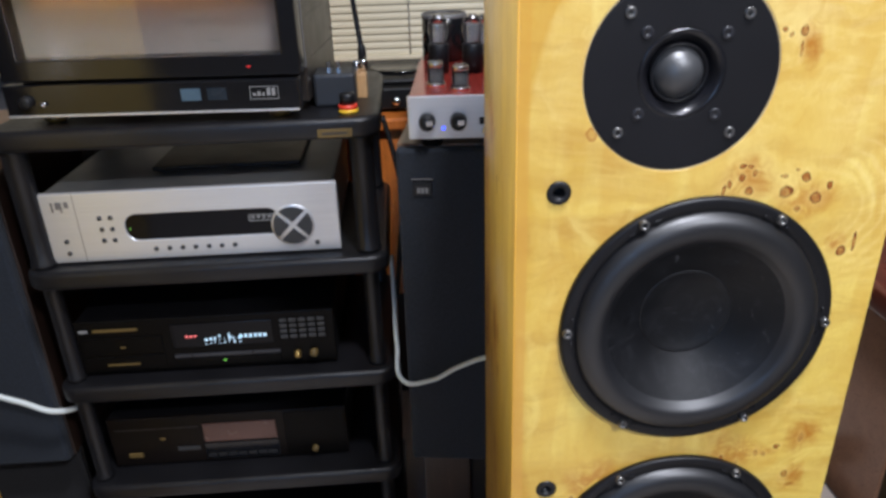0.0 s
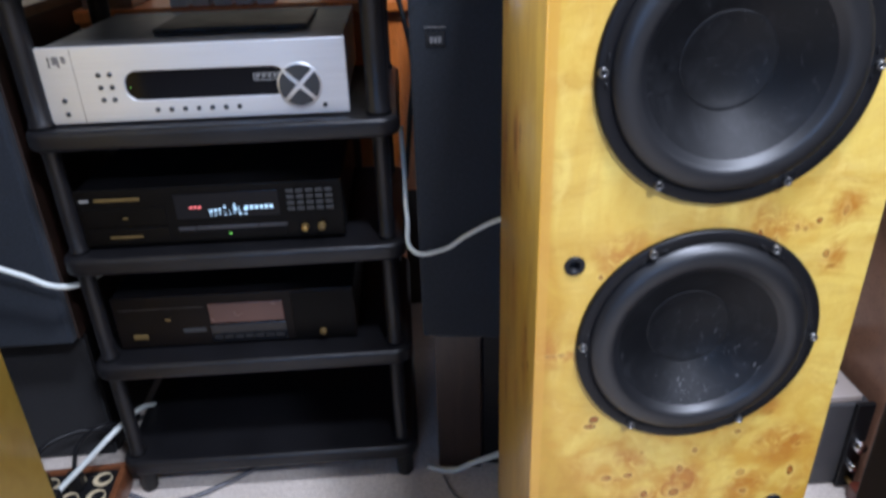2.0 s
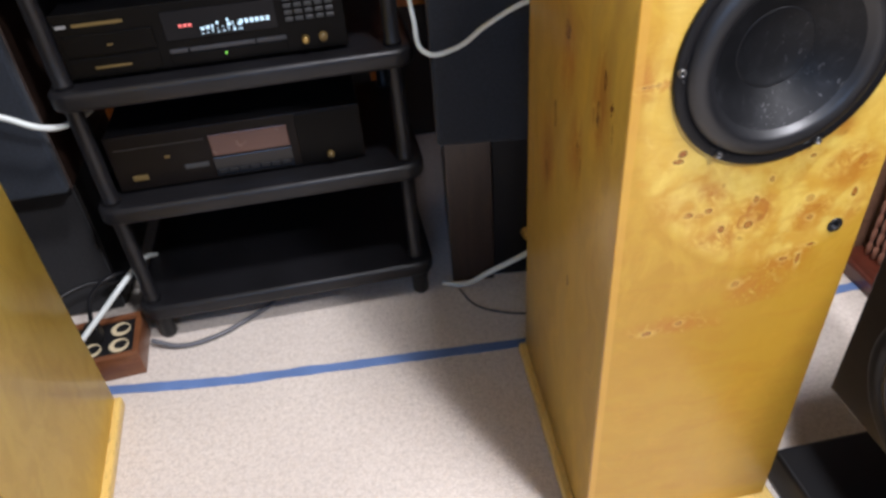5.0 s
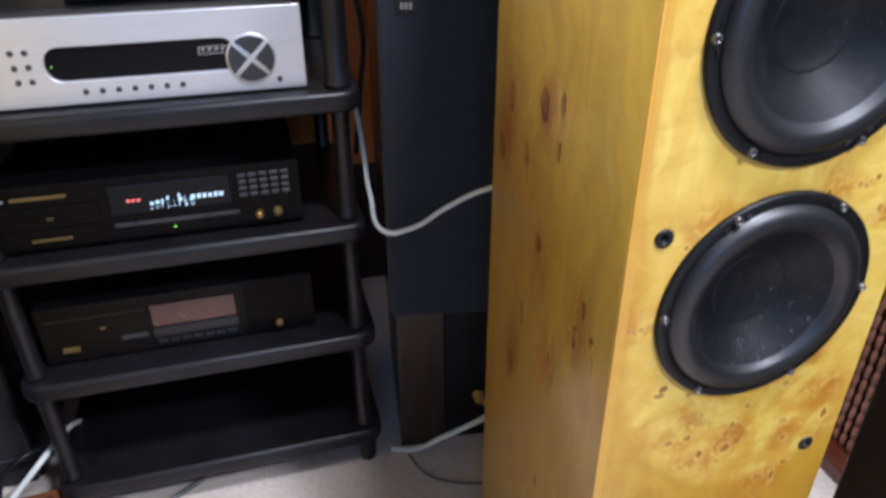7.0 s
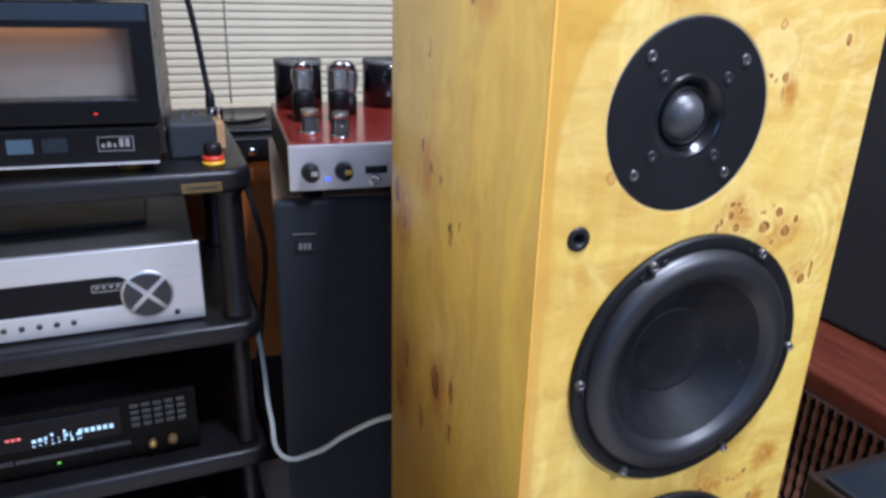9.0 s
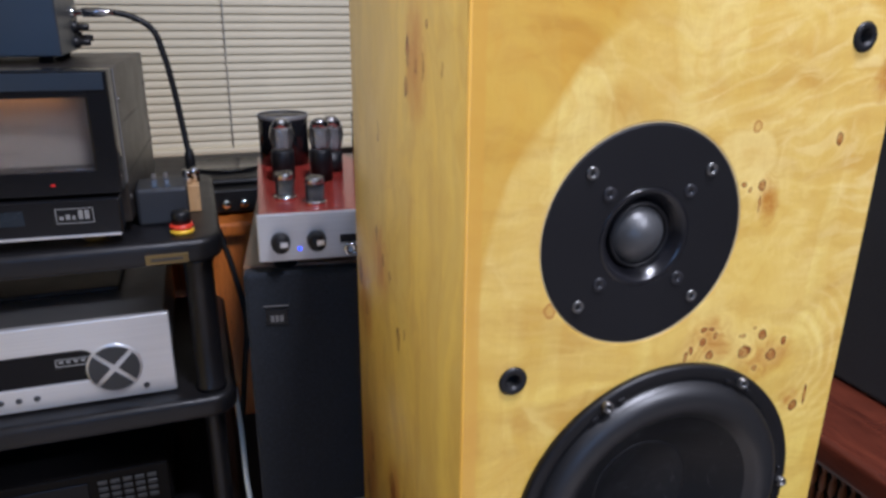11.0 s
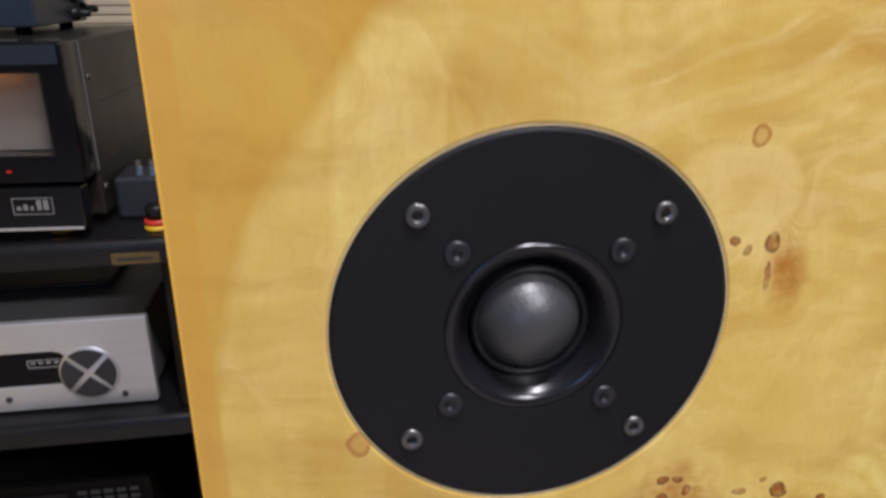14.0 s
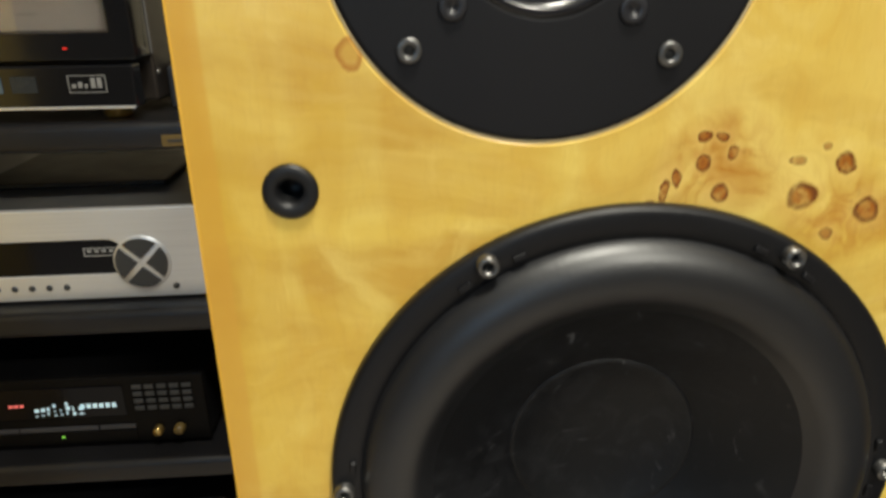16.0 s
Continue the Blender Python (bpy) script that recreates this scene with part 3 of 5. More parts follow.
bmesh.ops.recalc_face_normals(tape_bm, faces=tape_bm.faces)
single("masking_tape", tape_bm, TAPE, "strip of blue masking tape stuck across the carpet", "tape", at=(0, 0, -0.0043))


# ---------------------------------------------------------------- the tower loudspeakers
W2, D, TOP = 0.127, 0.352, 1.172   # half width, depth, height
TAPER = 0.0215                     # the cabinet is that much narrower on each side at the back
TW = (-0.0271, 1.0520)              # tweeter
WOOFERS = ((0.0015, 0.8768), (0.0015, 0.6640))
TURN, TWIST = -2.2, -0.8           # the tweeter and the woofers are screwed in slightly turned
PEGS = ((0.224, 0.980), (0.2235, 0.735), (0.420, 0.480), (0.421, 1.152))   # grille sockets


def front(x, z, a, b):
    return (x - 0.323, 0.0, z), a, b


def side(y, z, a, b):
    return (-W2 + TAPER * (y - 0.502) / D, y - 0.502, z), a * 0.8, b * 1.35


K = 0.0043
FRONT_RINGS = [front(*k) for k in ((0.3590, 1.1070, K * .75, K * .8), (0.2430, 1.0170, K * .9, K * 1.1), (0.3200, 0.5030, K * 1.5, K * 2.2), (0.2740, 0.5190, K, K * .6), (0.332, 0.513, 0.0120, 0.0150), (0.426, 0.553, 0.0040, 0.0060))]
HEAD_FRONT_KNOTS = [front(*k) for k in (
    (0.3860, 0.9830, K * .8, K * .9), (0.3710, 0.9840, K * .8, K * .4), (0.3430, 0.9920, K * .6, K * .5), (0.3350, 0.9800, K * .4, K * .7), (0.4030, 0.9760, K * .5, K * .7), (0.3280, 0.9720, K * .5, K * .4), (0.3800, 0.9880, K * .4, K * .3), (0.3680, 1.0750, K * .7, K * .9),
    (0.3680, 1.0640, 0.0013, 0.006), (0.3560, 1.0760, K * .42, K * .42), (0.3600, 1.0730, K * .4, K * .4), (0.3480, 0.9920, K * .5, K * .4), (0.3510, 0.9870, K * .4, K * .6), (0.3430, 0.9840, K * .6, K * .6), (0.3490, 0.9750, K * .8, K * .8), (0.3320, 0.9760, K * .4, K * .9),
    (0.3360, 0.9790, K * .35, K * .7), (0.3740, 0.9730, K * 1.25, K * 1.25), (0.3950, 0.9680, K * 1.1, K), (0.3840, 0.9610, K * .6, K * .6), (0.4170, 1.0980, K * .6, K), (0.4200, 0.9280, K * .9, K), (0.4280, 0.9350, K * .35, K * 2.0),
)]
WAIST_FRONT_KNOTS = [front(*k) for k in (
    (0.387, 0.757, 0.0019, 0.0036), (0.394, 0.756, 0.0018, 0.0018), (0.403, 0.762, 0.0030, 0.0030), (0.373, 0.747, 0.0018, 0.0044), (0.360, 0.753, 0.0018, 0.0050), (0.368, 0.744, 0.0026, 0.0020), (0.414, 0.734, 0.0030, 0.0044), (0.244, 0.724, 0.0022, 0.0026),
    (0.245, 0.581, 0.0052, 0.0030), (0.421, 0.770, 0.0022, 0.0044), (0.211, 0.655, 0.0080, 0.0014),
)]
FOOT_FRONT_KNOTS = [front(*k) for k in (
    (0.248, 0.588, 0.0045, 0.0040), (0.326, 0.499, 0.0050, 0.0050), (0.328, 0.527, 0.0030, 0.0045), (0.339, 0.547, 0.0028, 0.0034), (0.384, 0.518, 0.0048, 0.0042), (0.374, 0.565, 0.0032, 0.0026), (0.429, 0.517, 0.0034, 0.0060), (0.299, 0.499, 0.0036, 0.0052),
    (0.263, 0.521, 0.0052, 0.0036), (0.390, 0.495, 0.0034, 0.0030), (0.390, 0.445, 0.0024, 0.0085), (0.400, 0.461, 0.0048, 0.0020), (0.374, 0.448, 0.0046, 0.0028), (0.328, 0.425, 0.0050, 0.0040), (0.240, 0.377, 0.0062, 0.0034), (0.275, 0.384, 0.0040, 0.0034), (0.282, 0.523, 0.0042, 0.0032),
)]
FRONT_KNOTS = HEAD_FRONT_KNOTS + WAIST_FRONT_KNOTS + FOOT_FRONT_KNOTS
HEAD_FRONT_PATCHES = [front(*k) for k in (
    (0.3680, 1.0650, 0.009, 0.018), (0.3470, 0.9820, 0.022, 0.018), (0.3850, 0.9720, 0.026, 0.018), (0.4140, 0.9340, 0.010, 0.010), (0.4410, 1.1340, 0.012, 0.024),
)]
WAIST_FRONT_PATCHES = [front(*k) for k in (
    (0.368, 0.759, 0.026, 0.020), (0.418, 0.770, 0.016, 0.018), (0.416, 0.731, 0.012, 0.022), (0.258, 0.740, 0.024, 0.024), (0.202, 0.661, 0.018, 0.022), (0.215, 0.654, 0.030, 0.008), (0.398, 0.593, 0.010, 0.011), (0.389, 0.760, 0.014, 0.008),
)]
FOOT_FRONT_PATCHES = [front(*k) for k in (
    (0.284, 0.538, 0.018, 0.014), (0.332, 0.513, 0.024, 0.026), (0.434, 0.500, 0.012, 0.026), (0.374, 0.448, 0.040, 0.018), (0.352, 0.420, 0.040, 0.028), (0.275, 0.381, 0.060, 0.016), (0.391, 0.447, 0.018, 0.024), (0.418, 0.548, 0.028, 0.030), (0.300, 0.490, 0.030, 0.016), (0.392, 0.500, 0.022, 0.022),
)]
FRONT_PATCHES = HEAD_FRONT_PATCHES + WAIST_FRONT_PATCHES + FOOT_FRONT_PATCHES
HEAD_SIDE_KNOTS = [side(*k) for k in (
    (0.625, 1.140, 0.0075, 0.0080), (0.629, 1.119, 0.0065, 0.0056), (0.603, 1.132, 0.0040, 0.0040), (0.586, 1.133, 0.0038, 0.0060), (0.547, 1.136, 0.0032, 0.0044), (0.578, 1.156, 0.0042, 0.0026), (0.726, 1.074, 0.0050, 0.0070), (0.716, 0.974, 0.0060, 0.0042),
    (0.690, 0.970, 0.0060, 0.0046), (0.831, 0.925, 0.0120, 0.0110), (0.801, 0.897, 0.0080, 0.0056), (0.662, 0.931, 0.0070, 0.0100), (0.640, 0.946, 0.0036, 0.0060), (0.742, 0.990, 0.0060, 0.0060),
)]
WAIST_SIDE_KNOTS = [side(*k) for k in (
    (0.789, 0.756, 0.0100, 0.0150), (0.692, 0.776, 0.0160, 0.0130), (0.648, 0.789, 0.0085, 0.0120), (0.818, 0.687, 0.0160, 0.0130), (0.734, 0.710, 0.0080, 0.0130), (0.649, 0.746, 0.0052, 0.0100), (0.685, 0.635, 0.0120, 0.0090), (0.564, 0.634, 0.0062, 0.0085),
    (0.577, 0.596, 0.0070, 0.0110), (0.542, 0.617, 0.0040, 0.0055), (0.632, 0.533, 0.0042, 0.0060), (0.619, 0.515, 0.0050, 0.0085), (0.538, 0.597, 0.0032, 0.0075), (0.720, 0.526, 0.0070, 0.0140), (0.750, 0.430, 0.0070, 0.0150), (0.640, 0.345, 0.0050, 0.0080),
)]
SIDE_KNOTS = HEAD_SIDE_KNOTS + WAIST_SIDE_KNOTS
SIDE_PATCHES = [side(*k) for k in ((0.61, 1.135, 0.040, 0.030), (0.73, 0.97, 0.055, 0.030), (0.81, 0.90, 0.045, 0.045), (0.80, 0.72, 0.050, 0.060), (0.68, 0.77, 0.050, 0.035), (0.68, 0.61, 0.040, 0.050), (0.57, 0.60, 0.040, 0.045), (0.64, 0.52, 0.040, 0.040), (0.75, 0.45, 0.050, 0.060))]
ARCS = [((0.032, 1.015), (0.154, 0.172), 0.015), ((0.030, 0.63), (0.153, 0.185), 0.07), ((0.032, 0.86), (0.158, 0.36), 0.05)]
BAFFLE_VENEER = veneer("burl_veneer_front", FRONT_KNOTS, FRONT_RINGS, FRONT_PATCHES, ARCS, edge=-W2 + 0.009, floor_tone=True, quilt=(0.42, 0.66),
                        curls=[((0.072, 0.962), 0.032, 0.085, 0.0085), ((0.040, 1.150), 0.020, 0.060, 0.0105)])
# the baffle's burl in darker tones: the side's shade is in the colour
SHADED_SIDE_VENEER = veneer("burl_veneer_side_shaded", SIDE_KNOTS, [], SIDE_PATCHES, [], light=(0.52, 0.343, 0.069), deep=(0.39, 0.212, 0.033), wobble=0.012, halo=0.0, shine=0.2, gilt=0.7, curl=0.0, grain=(14, 14, 3), smear=(60, 60, 13), mark=(0.36, 0.150, 0.024), rim=0.50)
# plain figure in brighter tones: lamp light on this side is in the colour
LIT_PLAIN_VENEER = veneer("plain_veneer_side_lit", [], [], [], [], light=(0.82, 0.61, 0.135), deep=(0.72, 0.48, 0.080), halo=0.0, shine=0.3, gilt=0.7, curl=0.2, grain=(14, 14, 3))
BARE_EDGE = plain("bare_veneer_edge", (0.50, 0.40, 0.22), 0.6)


def hex_screw(r=0.0034):
    """A cap screw seen from the front, its socket sunk."""
    return lathe([(0, 0.0008), (r * 0.45, 0.0008), (r * 0.52, 0.0030), (r * 0.82, 0.0034), (r, 0.0024), (r, -0.002)], seg=20)


SCREW_ME = mesh_of("screw", hex_screw(), STEEL)
SMALL_SCREW_ME = mesh_of("screw", lathe([(0, 0.0001), (0.0011, 0.0001), (0.0013, 0.0006), (0.0034, 0.0007), (0.0039, 0.0003), (0.0039, -0.001)], seg=24), plain("blackened_screw", (0.014, 0.014, 0.017), 0.40))
# black disc that stands in for the shade inside a hex socket
SHADE_DISC_ME = mesh_of("hex_shade_disc", lathe([(0, 0.0013), (0.00165, 0.0013), (0.00165, 0.0)], seg=6), plain("socket_shade", (0.003, 0.003, 0.003), 0.7))
SOCKET_ME = mesh_of("grille_socket", lathe([(0, -0.008), (0.0034, -0.008), (0.0037, 0.0006), (0.0052, 0.0014), (0.0072, 0.0012), (0.0080, 0.0004), (0.0080, -0.002)], seg=32), BLACK_PLASTIC)


def narrow(bm):
    """Draws a cabinet's plan in towards its back."""
    for v in bm.verts:
        v.co.x *= 1 - max(v.co.y, 0.0) / D * TAPER / W2
    return bm


def tower_speaker(at, label, flip=1, sides=SHADED_SIDE_VENEER):
    t = thing("tower_speaker", at, label, "loudspeaker", "pair of tower loudspeakers")
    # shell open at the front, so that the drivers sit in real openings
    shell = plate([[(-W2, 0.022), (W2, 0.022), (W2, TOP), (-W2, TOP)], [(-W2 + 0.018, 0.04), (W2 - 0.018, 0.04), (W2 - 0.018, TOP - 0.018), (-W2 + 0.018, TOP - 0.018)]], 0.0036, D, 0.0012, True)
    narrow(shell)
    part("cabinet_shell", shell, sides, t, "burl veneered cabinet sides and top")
    part("back_panel", box(-W2 + TAPER + 0.0185, W2 - TAPER - 0.0185, D - 0.03, D - 0.012, 0.0405, TOP - 0.0185), BLACK_STEEL, t)
    holes = [circle(flip * TW[0], TW[1], 0.0602, 96)] + [circle(flip * x, z, 0.0938, 96) for x, z in WOOFERS] + [circle(flip * (x - 0.323), z, 0.0072, 24) for x, z in PEGS]
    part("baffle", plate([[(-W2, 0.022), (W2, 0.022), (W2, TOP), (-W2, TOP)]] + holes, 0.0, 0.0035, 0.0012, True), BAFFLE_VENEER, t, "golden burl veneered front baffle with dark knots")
    part("plinth", narrow(plate([round_rect(-W2 - 0.013, W2 + 0.013, -0.018, D + 0.005, 0.004)], 0.0, 0.0215, 0.004)), PLINTH, t, "pale veneered plinth board wider than the cabinet")
    # tweeter, set flush
    tx, tz = flip * TW[0], TW[1]
    tw = part("tweeter", lathe([(0.0270, -0.004), (0.0270, 0.0001), (0.0271, 0.0002), (0.0276, 0.0002), (0.0300, 0.0002), (0.0560, 0.0002), (0.0582, 0.0002), (0.0590, 0.0002), (0.0597, -0.0006), (0.0597, -0.006)], (tx, 0, tz), seg=128), PLATE, t, "round black tweeter with a grey dome")
    part("horn", lathe([(0.0170, -0.012), (0.0178, -0.0072), (0.0190, -0.0066), (0.0208, -0.0042), (0.0226, -0.0014), (0.0240, 0.0001), (0.0256, 0.0005), (0.0269, 0.0002), (0.0269, -0.003)], (tx, 0, tz), seg=96), HORN, tw, "glossy black horn ring")
    part("dome", lathe([(0.0172, -0.0085), (0.0160, -0.0060), (0.0150, -0.0048), (0.0140, -0.0036), (0.0118, -0.0010), (0.0090, 0.0012), (0.0055, 0.0028), (0.0022, 0.0034), (0, 0.0035)], (tx, 0, tz), seg=64), DOME, tw, "grey coated fabric dome")
    part("dome_surround", lathe([(0.0186, -0.0072), (0.0180, -0.0045), (0.0170, -0.0036), (0.0161, -0.0045), (0.0156, -0.006)], (tx, 0, tz), seg=64), RUBBER, tw)
    part("edge_ring", lathe([(0.0599, -0.004), (0.0599, -0.0002), (0.0604, -0.0002), (0.0604, -0.004)], (tx, 0, tz), seg=128), BARE_EDGE, t, "pale bare veneer edge round the tweeter")
    repeat("screw", SCREW_ME, [Matrix.Translation((tx + x, 0.0, tz + z)) @ Matrix.Diagonal((1.0, 0.45, 1.0, 1.0)) for x, z in circle(0, 0, 0.0502, 4, 45 + TURN)], tw)
    repeat("hex_shade_disc", SHADE_DISC_ME, [Matrix.Translation((tx + x, 0.0, tz + z)) @ Matrix.Diagonal((1.0, 0.45, 1.0, 1.0)) for x, z in circle(0, 0, 0.0502, 4, 45 + TURN)], tw)
    repeat("inner_screw", SMALL_SCREW_ME, [(tx + x, -0.0004, tz + z) for x, z in circle(0, 0, 0.0342, 4, 45 + TURN)], tw)
    for x, z in WOOFERS:
        x *= flip
        w = part("woofer", lathe([(0.0850, -0.010), (0.0850, 0.0022), (0.0866, 0.0032), (0.0890, 0.0038), (0.0942, 0.0042), (0.0958, 0.0034), (0.0963, 0.0), (0.0930, -0.0005), (0.0930, -0.012)], (x, 0, z), seg=128), RUBBER, t, "black woofer with a rubber surround")
        # outer foot, crest, then an inner side that runs straight on into the cone
        roll = [(0.0745 + 0.0120 * math.cos(a), 0.0008 + 0.0100 * math.sin(a)) for a in [radians(4 + 116 * k / 14) for k in range(15)]]
        part("surround", lathe(roll + [(0.0664, 0.0076), (0.0646, 0.0056), (0.0628, 0.0040)], (x, 0, z), seg=128), SURROUND, w, "half-roll rubber surround")
        part("cone", lathe([(0.0650, 0.0055), (0.0600, 0.0018), (0.0530, -0.0034), (0.0450, -0.0094), (0.0380, -0.0144), (0.0330, -0.0178)], (x, 0, z), seg=128), CONE, w, "black coated paper cone with smudges")
        part("dust_cap", lathe([(0.0342, -0.0174), (0.0335, -0.0167), (0.0325, -0.0169), (0.0300, -0.0183), (0.0240, -0.0208), (0.0150, -0.0228), (0.0070, -0.0236), (0, -0.0238)], (x, 0, z), seg=64), CONE, w, "sunken dust cap")
        repeat("screw", SCREW_ME, [(x + a, -0.0042, z + b) for a, b in circle(0, 0, 0.0918, 6, TWIST)], w)
        repeat("hex_shade_disc", SHADE_DISC_ME, [(x + a, -0.0042, z + b) for a, b in circle(0, 0, 0.0918, 6, TWIST)], w)
        nub = box(-0.0022, 0.0022, -0.0008, 0.0008, -0.0011, 0.0011, 0.0004, 1)
        nub_me = mesh_of("rim_nub", nub, RUBBER)
        repeat("rim_nub", nub_me, [Matrix.Translation((x, -0.0042, z)) @ Matrix.Rotation(-radians(60 * k + s + TWIST), 4, "Y") @ Matrix.Translation((0.0892, 0, 0)) @ Matrix.Rotation(radians(90), 4, "Y") for k in range(6) for s in (-6, 6)], w)
    repeat("grille_socket", SOCKET_ME, [(flip * (x - 0.323), 0, z) for x, z in PEGS], t, "black grille peg socket")
    return t


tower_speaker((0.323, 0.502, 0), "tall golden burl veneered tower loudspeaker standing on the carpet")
tower_speaker((-0.580, 0.548, 0), "matching golden burl tower loudspeaker beside the power strip", -1, LIT_PLAIN_VENEER)


# ---------------------------------------------------------------- the rack and what stands on it
RX0, RX1, RY0, RY1 = -0.438, 0.096, 1.035, 1.395
SHELVES = (0.086, 0.296, 0.496, 0.697, 0.906)
rack = thing("hifi_rack", (-0.174, 1.215, 0), "black plastic five-shelf audio rack with round posts", "rack")
LX, RX, FY, RYB = RX0 + 0.174, RX1 + 0.174, RY0 - 1.215, RY1 - 1.215
shelf_bm = plate([round_rect(LX, RX, FY, RYB, 0.032)], -0.030, 0.0, 0.0085, res=4)
for f in shelf_bm.faces:
    f.smooth = abs(f.normal.z) < 0.98
shelf_me = mesh_of("shelf", shelf_bm, SHELF_PLASTIC)
repeat("shelf", shelf_me, [(0, 0, z) for z in SHELVES], rack)
for a, b in zip(SHELVES, SHELVES[1:]):
    tall = b - 0.030 - a
    r = 0.0170 if a > 0.6 else 0.0125
    post_me = mesh_of("post", lathe([(0, 0), (r + 0.002, 0), (r + 0.002, 0.006), (r, 0.009), (r, tall - 0.009), (r + 0.002, tall - 0.006), (r + 0.002, tall), (0, tall)], axis="z", seg=32), SHELF_PLASTIC)
    repeat("post", post_me, [(x, y, a) for x in (LX + 0.024, RX - 0.030) for y in (FY + 0.032, RYB - 0.032)], rack)
foot_me = mesh_of("foot", lathe([(0, 0), (0.012, 0), (0.015, 0.006), (0.015, 0.040), (0.018, 0.046), (0.018, 0.058), (0, 0.058)], axis="z", seg=24), BLACK_PLASTIC)
repeat("foot", foot_me, [(x, y, 0) for x in (LX + 0.030, RX - 0.027) for y in (FY + 0.030, RYB - 0.032)], rack, "round black caster foot")
part("name_plate", box(0.184, 0.231, FY - 0.0012, FY + 0.002, 0.880, 0.892, 0.0006), GOLD_PRINT, rack, "small brass name plate")
part("name_plate_print", box(0.190, 0.225, FY - 0.0016, FY - 0.0011, 0.8845, 0.8875), DARK_STEEL, rack)


def component(name, at, label, category):
    return thing(name, at, label, category)


# receiver: silver front, at local x from 0 to the width, y from the front back, z from the shelf
AV = component("av_receiver", (-0.407, 1.065, 0.697), "silver brushed-metal receiver on the second shelf of the rack", "receiver")
AVW, AVH = 0.432, 0.110
hole = round_rect(0.121, 0.345, 0.033, 0.074, 0.018)
part("front_panel", plate([round_rect(0, AVW, 0.003, AVH, 0.003), hole], 0.0, 0.010, 0.0016, True), ALUMINIUM, AV, "brushed silver front panel")
part("case", box(0.006, AVW - 0.006, 0.0105, 0.335, 0.010, AVH - 0.004, 0.002), plain("silver_grey_case", (0.20, 0.205, 0.215), 0.46, 0.4, bump=0.2), AV, "grey metal top cover")
part("display", box(0.118, 0.348, 0.0035, 0.0104, 0.030, 0.077, 0.0), SMOKED, AV, "smoked display window")
dial = part("control_dial", lathe([(0.0, 0.0024), (0.0308, 0.0024), (0.0316, 0.0018), (0.0318, -0.004)], (0.364, 0.0, 0.0465), seg=64), ALUMINIUM, AV, "silver cursor dial")
for k in range(4):
    pts = [(0.0290 * math.cos(radians(a)), 0.0290 * math.sin(radians(a))) for a in [90 * k - 39.5 + 79 * j / 10 for j in range(11)]]
    inner = [(0.0048 * math.cos(radians(90 * k)), 0.0048 * math.sin(radians(90 * k)))]
    w = plate([[(0.364 + x, 0.0465 + z) for x, z in pts + inner]], -0.0044, -0.0024, 0.0004, True)
    part("cursor_key", w, DARK_BUTTON, dial)
btn_me = mesh_of("button", lathe([(0, 0.0022), (0.0030, 0.0020), (0.0036, 0.0010), (0.0036, -0.002)], seg=16), DARK_BUTTON)
places = [(0.088 + 0.0155 * a, 0, 0.071 - 0.0175 * b) for a in range(2) for b in range(3)] + [(0.160 + 0.0192 * k, 0, 0.019) for k in range(7)] + [(0.034, 0, 0.037), (0.034, 0, 0.018), (0.397, 0, 0.016)]
repeat("button", btn_me, places, AV)
for k, (w, h) in enumerate(((0.003, 0.015), (0.006, 0.011), (0.003, 0.015), (0.006, 0.009))):
    part("logo_bar", box(0.024 + 0.0062 * k, 0.024 + 0.0062 * k + w, -0.0006, 0.0004, 0.098 - h, 0.098), GREY_STEEL, AV)
part("display_mark", plate([round_rect(0.300, 0.338, 0.054, 0.064, 0.001), round_rect(0.3012, 0.3368, 0.0552, 0.0628, 0.0008)], 0.0028, 0.0034, 0, True), PRINT, AV)
for k in range(4):
    part("display_mark", box(0.304 + 0.008 * k, 0.3085 + 0.008 * k, 0.0028, 0.0034, 0.0585, 0.0615), PRINT, AV)
part("seam", box(0.0560, 0.0568, -0.0003, 0.0004, 0.004, AVH - 0.002), GREY_STEEL, AV)
part("vent_pad", box(0.14, 0.37, 0.10, 0.27, AVH - 0.0035, AVH + 0.004, 0.003), BLACK_STEEL, AV, "black vent cover on the top")
part("lit_mark", box(0.1265, 0.1280, 0.0026, 0.0034, 0.0500, 0.0515), LIT_GREEN, AV)

# compact disc player
PANEL = plain("satin_black_panel", (0.0030, 0.0026, 0.0024), 0.38, spread=0.3, Specular_IOR_Level=0.10)
CD = component("cd_player", (-0.401, 1.068, 0.496), "black disc player with a lit display on the rack", "disc player")
CW, CH = 0.402, 0.100
part("case", box(0, CW, 0.006, 0.30, 0.010, CH - 0.002, 0.002), BLACK_STEEL, CD)
part("front_panel", box(0, CW, 0.0, 0.0058, 0.006, CH, 0.0016), PANEL, CD)
part("disc_tray", box(0.008, 0.132, -0.003, 0.0, 0.040, 0.070, 0.001), PANEL, CD, "closed disc tray")
part("lower_panel", box(0.008, 0.132, -0.002, 0.0, 0.010, 0.036, 0.001), PANEL, CD)
part("display", box(0.146, 0.305, -0.0015, 0.0, 0.046, 0.088, 0.0006), SMOKED, CD)
seg_rng = random.Random(3)
for k in range(8):
    z0 = 0.050 + 0.001 * (k % 3)
    for j in range(seg_rng.randint(2, 3)):
        w = seg_rng.choice((0.0016, 0.005, 0.003))
        part("display_segment", box(0.197 + 0.0075 * k, 0.197 + 0.0075 * k + w, -0.0021, -0.0016, z0 + 0.006 * j, z0 + 0.006 * j + seg_rng.choice((0.0016, 0.0045))), LIT_WHITE, CD)
